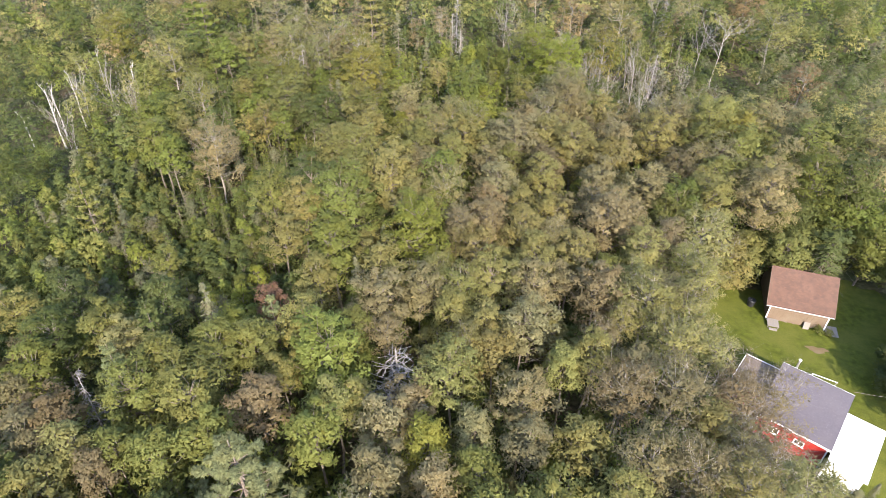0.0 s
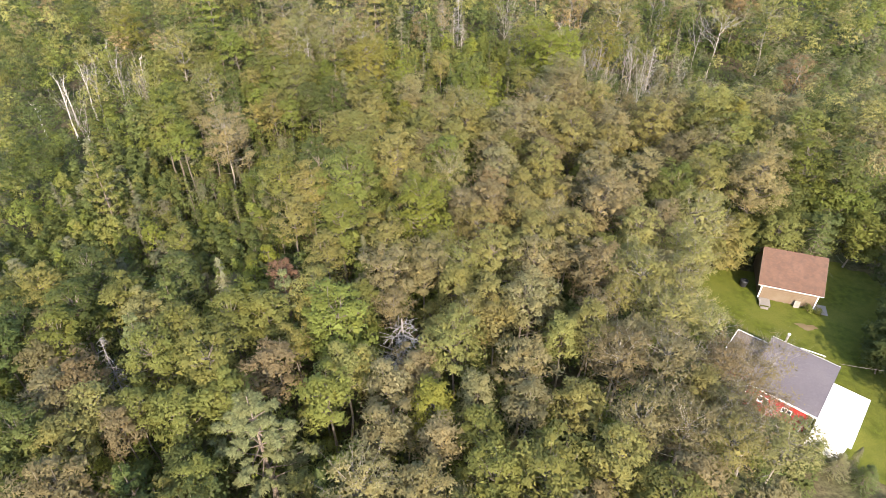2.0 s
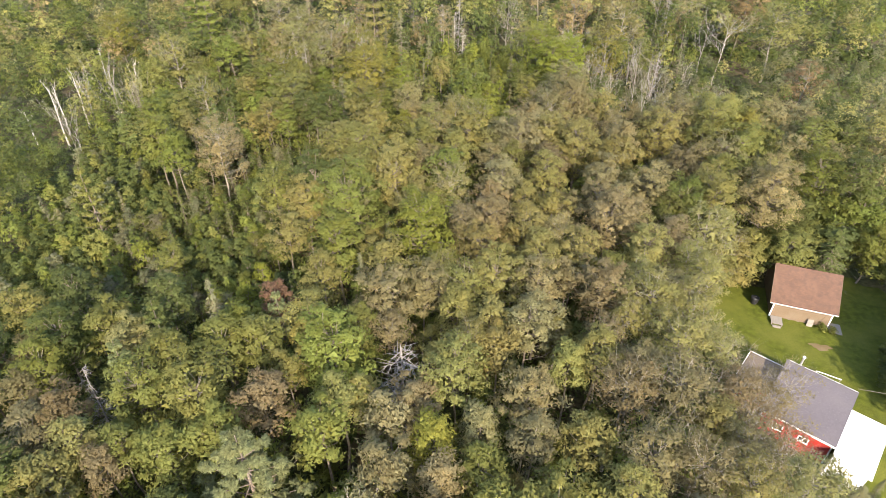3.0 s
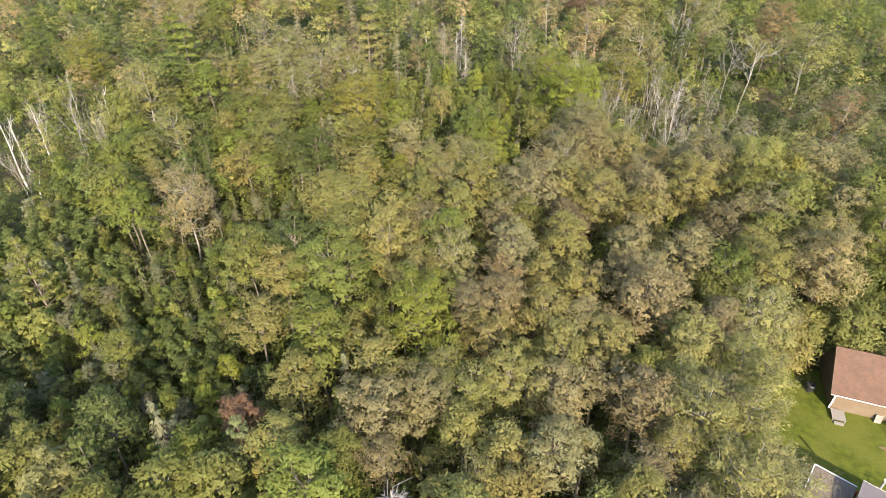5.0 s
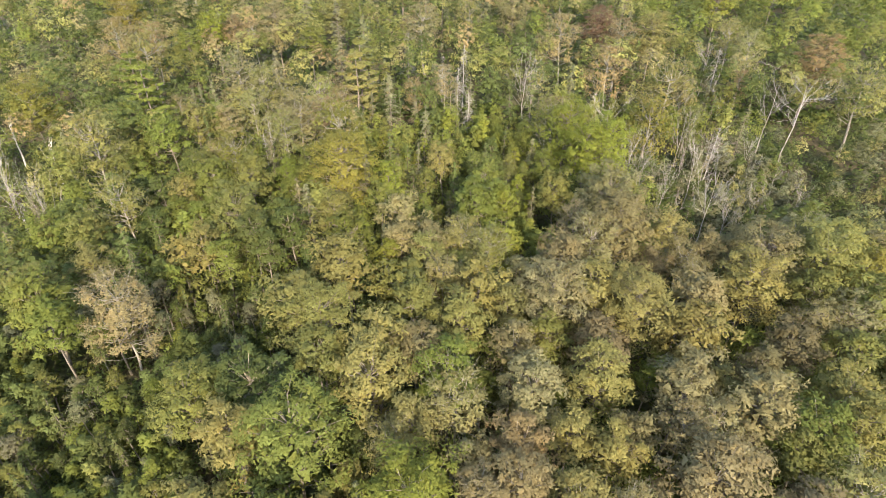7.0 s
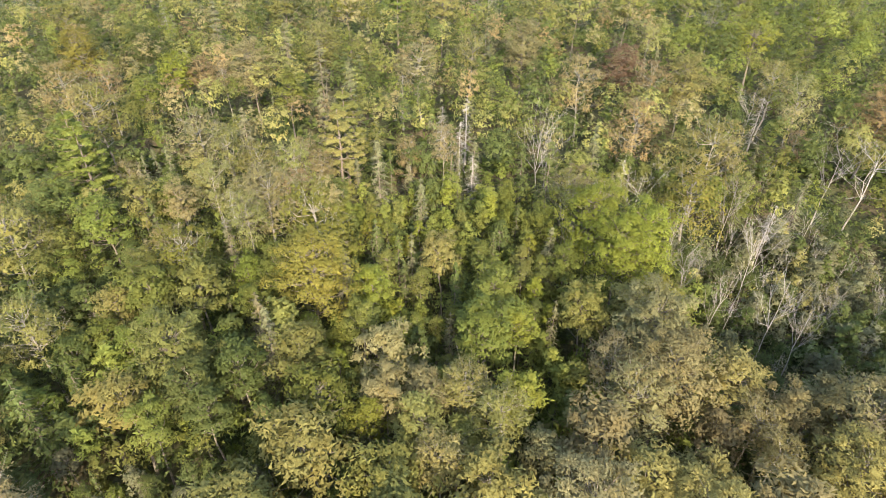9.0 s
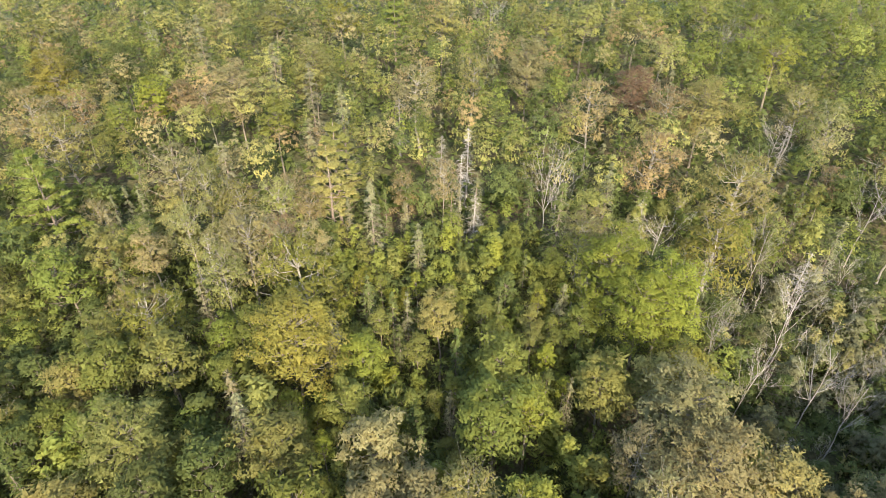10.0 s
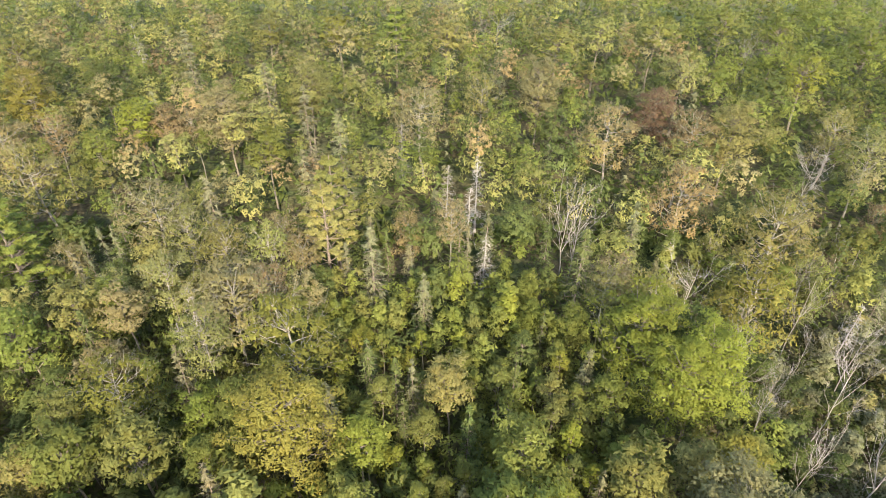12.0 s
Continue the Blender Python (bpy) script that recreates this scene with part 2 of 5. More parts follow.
def conifer(seed, high, wide, boughs, size, sprays=6, bare=0.1, droop=0.3):
    """A spruce or fir: many drooping boughs, longest low down, each with needle sprays that fan out to both sides."""
    rng = np.random.default_rng(seed)
    trunk, line = stem(rng, high, 0.010 * high, 0.010, 5, 0.08)
    tiers = 20
    f = np.clip((np.sort(rng.integers(0, tiers, boughs)) + 0.5 + rng.normal(0, 0.3, boughs)) / tiers, 0.01, 1) ** 1.1
    s = on_line(line, high * (bare + (0.985 - bare) * f))
    a = np.arange(boughs) * 2.39996 + rng.normal(0, 0.35, boughs)
    r = (wide * (1 - f) ** 0.75 + 0.18) * rng.uniform(0.7, 1.12, boughs)
    way = np.stack([np.cos(a), np.sin(a), 0 * a], -1)
    e = s + way * r[:, None] + np.stack([0 * r, 0 * r, -droop * r + rng.normal(0, 0.08, boughs)], -1)
    pieces = [trunk, tubes(s, e, 0.022 + 0.006 * r, 0.007)]
    k = np.repeat(np.arange(boughs), sprays)
    q = rng.uniform(0.22, 1.03, len(k))[:, None]
    side = np.cross(way, [0, 0, 1.0])[k]
    out = rng.normal(0, 0.30, (len(k), 1)) * (r[k][:, None] * (1.15 - q) + 0.12)
    p = s[k] + (e - s)[k] * q + side * out - np.array([0, 0, 0.35]) * np.abs(out) + rng.normal(0, 0.04, (len(k), 3))
    lit = unit(way[k] * 0.75 + np.array([0, 0, 0.55]))
    return joined(pieces), None, leaf_cards(rng, p, lit, size, 0.5, 0.27, 0.35, unit(way[k] + np.sign(out) * side * 0.7 - np.array([0, 0, 0.25]) + rng.normal(0, 0.25, p.shape)), 0.35)


def pine(seed, high, wide, whorls, arms, size, tufts=9, sprays=16):
    """A white pine: long level boughs that turn up at the ends, with soft tufts of needles along their outer half."""
    rng = np.random.default_rng(seed)
    trunk, line = stem(rng, high, 0.012 * high, 0.02, 5, 0.12)
    pieces, at, ways = [trunk], [], []
    for w in range(whorls):
        f = (w + 0.6) / whorls
        z0 = high * (0.32 + 0.68 * f) - 0.3
        reach = wide * (1 - f ** 1.4) * rng.uniform(0.75, 1.1) + 0.45
        for j in range(arms):
            a = 6.2832 * (j + rng.uniform(-0.25, 0.25)) / arms + w * 0.7
            r = reach * rng.uniform(0.7, 1.1)
            way = np.array([np.cos(a), np.sin(a), 0])
            s = on_line(line, np.array([z0]))[0]
            m = s + way * r * 0.6 + np.array([0, 0, 0.02 * r])
            e = s + way * r + np.array([0, 0, 0.24 * r])
            pieces.append(tubes(np.stack([s, m]), np.stack([m, e]), [0.05, 0.03], [0.03, 0.012]))
            q = rng.uniform(0.35, 1.02, tufts)[:, None]
            side = np.cross(way, [0, 0, 1])[None] * rng.normal(0, 0.22, (tufts, 1)) * r * 0.8
            t = s + (e - s) * q + side * (1.2 - q) + np.array([0, 0, 0.08])
            which = rng.integers(0, tufts, tufts * sprays)
            fan = unit(rng.normal(0, 0.55, (len(which), 3)) + way * 0.6 + np.array([0, 0, 0.55]))
            at.append(t[which] + fan * size * 0.45)
            ways.append(fan)
    p, fan = np.concatenate(at), np.concatenate(ways)
    lit = unit(fan * 0.7 + np.array([0, -0.1, 0.45]))
    return joined(pieces), None, leaf_cards(rng, p, lit, size, 0.2, 0.30, 0.5, fan, 0.3)


def dead_conifer(seed, high, wide, boughs):
    """A dead spruce: a straight pale pole with many short drooping dead boughs and twigs."""
    rng = np.random.default_rng(seed)
    trunk, line = stem(rng, high, 0.0085 * high, 0.012, 5, 0.2)
    f = rng.uniform(0.18, 1, boughs)
    s = on_line(line, high * f)
    a = rng.uniform(0, 6.2832, boughs)
    r = wide * (1.08 - f) ** 0.7 * rng.uniform(0.35, 1.1, boughs)
    e = s + np.stack([np.cos(a) * r, np.sin(a) * r, r * rng.uniform(-0.6, 0.0, boughs)], -1)
    pieces = [trunk, tubes(s, e, 0.026, 0.013)]
    for _ in range(4):
        q = rng.uniform(0.25, 1, boughs)[:, None]
        m = s + (e - s) * q
        t = m + rng.normal(0, 0.24, m.shape) - np.array([0, 0, 0.22]) + (e - s) * 0.15
        pieces.append(tubes(m, t, 0.015, 0.008))
    return joined(pieces)


def bare_tree(seed, high, wide, limbs=7, forks=4, lean=0.05, thick=1.0, twigs=3):
    """A leafless broadleaf tree: steep limbs that fork into fine twigs."""
    rng = np.random.default_rng(seed)
    trunk, line = stem(rng, high * 0.86, (0.0052 * high + 0.015) * thick, lean, 6, 0.2)
    f = rng.uniform(0.32, 0.8, limbs)
    s = on_line(line, high * f)
    a = rng.uniform(0, 6.2832, limbs) + np.arange(limbs) * 2.4
    reach = wide * (1.15 - 0.5 * f) * rng.uniform(0.7, 1.25, limbs)
    e = s + np.stack([np.cos(a) * reach, np.sin(a) * reach, (high - s[:, 2]) * rng.uniform(0.35, 0.9, limbs)], -1)
    k = s * 0.5 + e * 0.5 + rng.normal(0, 0.2, s.shape) - np.array([0, 0, 0.35])
    pieces = [trunk, tubes(s, k, 0.034 * thick, 0.024 * thick), tubes(k, e, 0.024 * thick, 0.008)]
    for _ in range(forks):
        q = rng.uniform(0.1, 0.95, limbs)[:, None]
        b = np.where(q < 0.5, s + (k - s) * q * 2, k + (e - k) * (q - 0.5) * 2)
        t = b + (e - s) * 0.28 + rng.normal(0, 0.1 * wide + 0.25, b.shape) + np.array([0, 0, 0.45])
        pieces.append(tubes(b, t, 0.014 * thick, 0.006))
        for _ in range(twigs):
            m = b + (t - b) * rng.uniform(0.3, 1, (limbs, 1))
            pieces.append(tubes(m, m + (t - b) * 0.3 + rng.normal(0, 0.3, m.shape), 0.008, 0.004))
    return joined(pieces)


# ---- the lie of the land ----
def ground_z(x, y):
    rise = np.clip((np.asarray(y, float) - 95) / 90, 0, 1)
    yard = np.clip(np.hypot(np.asarray(x, float) - 45, np.asarray(y, float) - 45) / 25 - 0.9, 0, 1)
    return 3.2 * rise * rise * (3 - 2 * rise) + yard * 0.35 * np.sin(np.asarray(x) * 0.11 + 1) * np.cos(np.asarray(y) * 0.09)


def ground_sheet():
    """One sheet out to the horizon, fine near the walk and coarse far off."""
    near = np.arange(-140, 141, 5.0)
    far = np.array([180, 260, 400, 700, 1200, 2200])
    xs = np.concatenate([-far[::-1], near, far])
    ys = np.concatenate([-far[::-1], np.arange(-140, 281, 5.0), far[1:] + 120])
    gx, gy = np.meshgrid(xs, ys)
    v = np.stack([gx, gy, ground_z(gx, gy)], -1).reshape(-1, 3)
    nx = len(xs)
    i, j = np.meshgrid(np.arange(nx - 1), np.arange(len(ys) - 1))
    k = (j * nx + i).ravel()
    f = np.stack([k, k + 1, k + 1 + nx, k + nx], 1)
    data = mesh_of("ground", v, f, soil_material())
    data.shade_smooth()
    return tagged(new("ground", data), "dark forest floor of leaf litter and moss under the trees", "ground", kind="structure")


ground_sheet()
YARD = (45.5, 44.5)


def yard_edge(a):
    """How far the lawn reaches from its middle, by direction."""
    return 15.0 + 3.2 * np.cos(2 * (a - 2.2)) + 1.0 * np.sin(3 * a + 0.6) + 0.45 * np.sin(7 * a) + 0.3 * np.sin(13 * a + 1) + 9.0 * np.exp(-((np.mod(a - 0.95 + np.pi, 2 * np.pi) - np.pi) / 0.5) ** 2) + 8.5 * np.exp(-((np.mod(a + 0.75 + np.pi, 2 * np.pi) - np.pi) / 0.6) ** 2)


def on_lawn(x, y, margin=0.0):
    dx, dy = x - YARD[0], y - YARD[1]
    return np.hypot(dx, dy) < yard_edge(np.arctan2(dy, dx)) + margin


def lawn():
    a = np.linspace(0, 2 * np.pi, 120, endpoint=False)
    rings = [np.array([[*YARD, ground_z(*YARD) + 0.035]])]
    for f in np.linspace(0.06, 1, 16):
        r = yard_edge(a) * f
        x, y = YARD[0] + np.cos(a) * r, YARD[1] + np.sin(a) * r
        rings.append(np.stack([x, y, ground_z(x, y) + 0.035 * (1.2 - f)], -1))
    v = np.concatenate(rings)
    faces = [(0, 1 + k, 1 + (k + 1) % 120) for k in range(120)]
    for n in range(15):
        o = 1 + n * 120
        faces += [(o + k, o + 120 + k, o + 120 + (k + 1) % 120, o + (k + 1) % 120) for k in range(120)]
    data = mesh_of("lawn", v, faces, lawn_material())
    data.shade_smooth()
    tagged(new("lawn", data), "uneven mown green lawn round the two houses", "lawn", kind="structure")
    rng = np.random.default_rng(5)
    ang, d = rng.uniform(0, 6.2832, 3600), np.sqrt(rng.uniform(0, 1.05, 3600))
    x, y = YARD[0] + np.cos(ang) * d * yard_edge(ang), YARD[1] + np.sin(ang) * d * yard_edge(ang)
    p = np.stack([x, y, ground_z(x, y) + 0.06], -1)
    verts, faces, lit = leaf_cards(rng, p, rng.normal(0, 0.4, (len(p), 3)) + np.array([0, 0, 0.9]), 0.15, 0.4, 0.5)
    tufts = new("grass", mesh_of("grass", verts, faces, LEAF, lit))
    tufts.color = (0.075, 0.090, 0.012, 1)
    tagged(tufts, "tufts of longer green grass scattered over the lawn", "grass", kind="stuff")


lawn()


# ---- the two houses ----
def part(name, bm, mat, parent, label=""):
    """One mesh under a thing or under a part of it."""
    data = bpy.data.meshes.new(name)
    bm.to_mesh(data)
    bm.free()
    data.materials.append(mat)
    ob = new(name, data)
    ob.parent = parent
    return tagged(ob, label)


def thing(name, m, label, category, group=""):
    ob = new(name)
    ob.matrix_world = m
    return tagged(ob, label, category, group)


def block(bm, x0, x1, y0, y1, z0, z1, bevel=0.0, skew=0.0):
    """A box; skew lifts its far side (y1) by that much."""
    made = bmesh.ops.create_cube(bm, size=1.0)["verts"]
    for v in made:
        v.co = Vector((x0 + (v.co.x + 0.5) * (x1 - x0), y0 + (v.co.y + 0.5) * (y1 - y0), z0 + (v.co.z + 0.5) * (z1 - z0)))
        if v.co.y > (y0 + y1) / 2:
            v.co.z += skew
    if bevel:
        edges = {e for v in made for e in v.link_edges}
        bmesh.ops.bevel(bm, geom=list(edges), offset=bevel, segments=1, affect="EDGES")
    return bm


def box(*size, bevel=0.0, skew=0.0):
    return block(bmesh.new(), *size, bevel=bevel, skew=skew)


def rod(points, r, sides=8):
    """A round bar through points."""
    bm = bmesh.new()
    rings = []
    for i, p in enumerate(points):
        p = Vector(p)
        way = (Vector(points[min(i + 1, len(points) - 1)]) - Vector(points[max(i - 1, 0)])).normalized()
        turn = way.to_track_quat("Z", "Y").to_matrix()
        rings.append([bm.verts.new(p + turn @ Vector((r * math.cos(k * 2 * math.pi / sides), r * math.sin(k * 2 * math.pi / sides), 0))) for k in range(sides)])
    for a, b in zip(rings, rings[1:]):
        for k in range(sides):
            bm.faces.new((a[k], a[(k + 1) % sides], b[(k + 1) % sides], b[k]))
    bm.faces.new(rings[0][::-1]), bm.faces.new(rings[-1])
    return bm


RED = painted("red_siding", (0.30, 0.022, 0.016), 0.65, 2.0, 0.2)
METAL_ROOF = painted("grey_sheet_metal_roof", (0.108, 0.092, 0.096), 0.6, 1.2, 0.35, (0.14, 0.12, 0.115))
WHITE = painted("white_painted_trim", (0.80, 0.79, 0.76), 0.5, 3.0, 0.15)
WHITE_ROOF = painted("white_roof_sheet", (0.78, 0.78, 0.77), 0.4, 0.8, 0.06)
BROWN_ROOF = painted("brown_grey_felt_roof", (0.125, 0.098, 0.078), 0.9, 1.5, 0.4, (0.12, 0.10, 0.08))
TAN = painted("tan_board_siding", (0.140, 0.100, 0.066), 0.75, 2.5, 0.3)
GREY_WOOD = painted("weathered_grey_wood", (0.20, 0.178, 0.155), 0.9, 4.0, 0.35)
BLACK = painted("black_plastic", (0.018, 0.018, 0.02), 0.45, 4.0, 0.2, (0.08, 0.075, 0.07))
STEEL = painted("galvanised_steel", (0.38, 0.37, 0.36), 0.4, 5.0, 0.2, metal=0.6)
EARTH = painted("bare_earth", (0.120, 0.084, 0.040), 0.95, 2.0, 0.3)


def shingle_material():
    mat, nodes, links, shader = material("red_brown_asphalt_shingles", 0.9)
    brick = nodes.new("ShaderNodeTexBrick")
    brick.inputs["Scale"].default_value = 1.0
    brick.inputs["Brick Width"].default_value, brick.inputs["Row Height"].default_value = 0.32, 0.15
    brick.inputs["Mortar Size"].default_value = 0.012
    brick.inputs["Color1"].default_value, brick.inputs["Color2"].default_value = (0.082, 0.041, 0.024, 1), (0.064, 0.032, 0.019, 1)
    brick.inputs["Mortar"].default_value = (0.066, 0.033, 0.022, 1)
    place = nodes.new("ShaderNodeTexCoord")
    links.new(place.outputs["Object"], brick.inputs["Vector"])
    stain = noise_of(nodes, links, 0.5, 4.0, 0.4, 0.75)
    tone = mix_colour(nodes, links, stain, brick.outputs["Color"], (0.090, 0.047, 0.030))
    fine = noise_of(nodes, links, 1.6, 5.0, 0.45, 0.8)
    links.new(mix_colour(nodes, links, fine, tone, (0.050, 0.027, 0.019)), shader.inputs["Base Color"])
    relief(nodes, links, shader, brick.outputs["Fac"], -0.4, 0.02)
    return mat


def glass_material():
    mat, nodes, links, shader = material("window_glass", 0.06)
    shader.inputs["Base Color"].default_value = (0.03, 0.035, 0.04, 1)
    return mat


GLASS = glass_material()
SHINGLES = shingle_material()


def ribbed_roof(parent, x0, x1, y0, y1, z0, z1, pitch, mat, name="roof", label=""):
    """A sloping sheet roof with raised ribs that run down the slope."""
    roof = part(name, box(x0, x1, y0, y1, z0 - 0.10, z0, skew=z1 - z0), mat, parent, label)
    n = int((x1 - x0) / pitch)
    for k in range(n + 1):
        x = x0 + 0.03 + k * (x1 - x0 - 0.06) / n
        part("rib", box(x - 0.022, x + 0.022, y0 + 0.01, y1 - 0.01, z0 + 0.002, z0 + 0.013, skew=z1 - z0), mat, roof)
    return roof


def window(parent, x, z, wide, high, y, name="window"):
    """A white-framed window with two panes, set in a wall that faces -y."""
    frame_bm = bmesh.new()
    t = 0.07
    for x0, x1, z0, z1 in ((x - wide / 2, x - wide / 2 + t, z, z + high), (x + wide / 2 - t, x + wide / 2, z, z + high), (x - wide / 2 + t, x + wide / 2 - t, z, z + t),
                           (x - wide / 2 + t, x + wide / 2 - t, z + high - t, z + high), (x - 0.03, x + 0.03, z + t, z + high - t)):
        block(frame_bm, x0, x1, y - 0.05, y + 0.04, z0, z1)
    ob = part(name, frame_bm, WHITE, parent, "white double window frame")
    for s in (-1, 1):
        part("pane", box(x + s * wide / 4 - wide / 4 + t, x + s * wide / 4 + wide / 4 - t, y - 0.015, y + 0.005, z + t, z + high - t), GLASS, ob, "dark window glass")
    part("sill", box(x - wide / 2 - 0.06, x + wide / 2 + 0.06, y - 0.10, y + 0.02, z - 0.06, z - 0.002), WHITE, ob)
    return ob


def clad(parent, mat, label, x0, x1, y0, y1, z0, z1, step=0.2):
    """A wall with lapped boards on its -y face."""
    wall = part("wall", box(x0, x1, y0, y1, z0, z1), mat, parent, label)
    z = z0
    while z < z1 - 0.05:
        part("board", box(x0 - 0.002, x1 + 0.002, y0 - 0.022, y0 - 0.001, z, min(z + step - 0.015, z1)), mat, wall)
        z += step
    return wall


def red_house():
    m = pose(37.09, 33.91, 0.0, 0, 0, -41.0)
    h = thing("house", m, "red single-storey house with grey sheet-metal roof and white annexe", "house")
    L, D, zf, zb = 6.9, 7.95, 3.2, 3.96
    # walls of the main body
    clad(h, RED, "red board wall under the front eave", -L + 0.25, -0.25, 0.30, 0.46, 0, zf - 0.02)
    part("wall", box(-L + 0.25, -0.25, D - 0.46, D - 0.30, 0, zb - 0.14), RED, h)
    part("wall", box(-L + 0.25, -L + 0.41, 0.46, D - 0.46, 0, zf - 0.10, skew=0.6), RED, h)
    part("wall", box(-0.41, -0.25, 0.46, D - 0.46, 0, zf - 0.10, skew=0.6), RED, h)
    part("corner_board", box(-0.33, -0.20, 0.26, 0.40, 0, zf - 0.12), WHITE, h, "white corner board")
    part("corner_board", box(-L + 0.20, -L + 0.33, 0.26, 0.40, 0, zf - 0.12), WHITE, h, "white corner board")
    part("fascia", box(-L, 0, -0.035, -0.002, zf - 0.20, zf + 0.01, bevel=0.005), WHITE, h, "white fascia board")
    part("soffit", box(-L + 0.02, -0.02, 0.0, 0.30, zf - 0.17, zf - 0.12), WHITE, h)
    part("fascia", box(-L, 0, D + 0.002, D + 0.03, zb - 0.16, zb + 0.01), WHITE, h)
    ribbed_roof(h, -L, 0, 0, D, zf, zb, 0.26, METAL_ROOF, label="grey sheet-metal roof with fine ribs")
    window(h, -2.55, 1.55, 0.95, 0.62, 0.27)
    window(h, -4.9, 1.4, 0.95, 0.8, 0.27)
    # white annexe on the end
    part("annexe_wall", box(0.02, 3.15, -0.95, -0.82, 0, 2.62), WHITE, h, "white annexe wall")
    part("annexe_wall", box(3.02, 3.15, -0.82, 5.35, 0, 2.62, skew=0.55), WHITE, h, "white annexe wall")
    part("annexe_wall", box(0.02, 3.02, 5.22, 5.35, 0, 3.15), WHITE, h, "white annexe wall")
    part("annexe_roof", box(0.004, 3.42, -1.25, 5.6, 2.66, 2.78, bevel=0.02, skew=0.75), WHITE_ROOF, h, "bright white flat sheet roof")
    # lower wing behind the trees
    part("wing_wall", box(-L - 3.2, -L + 0.2, 3.4, 3.55, 0, 2.30), RED, h)
    part("wing_wall", box(-L - 3.2, -L - 3.05, 3.55, 8.0, 0, 2.30), RED, h)
    part("wing_wall", box(-L - 3.05, -L + 0.2, 7.85, 8.0, 0, 2.30), RED, h)
    part("wing_roof", box(-L - 3.5, -L - 0.02, 3.1, 8.3, 2.34, 2.46), BROWN_ROOF, h, "brown-grey felt roof of the low wing")
    part("wing_fascia", box(-L - 3.5, -L - 0.02, 8.304, 8.36, 2.28, 2.50), WHITE, h, "white roof edging")
    part("wing_fascia", box(-L - 3.56, -L - 3.504, 3.1, 8.36, 2.28, 2.50), WHITE, h, "white roof edging")
    flue = part("flue", rod([(-5.6, D + 0.25, 1.0), (-5.6, D + 0.25, 4.9)], 0.11, 12), STEEL, h, "grey metal stove flue")
    part("cap", rod([(-5.6, D + 0.25, 4.93), (-5.6, D + 0.25, 5.02)], 0.16, 12), WHITE, flue, "pale round flue cap")


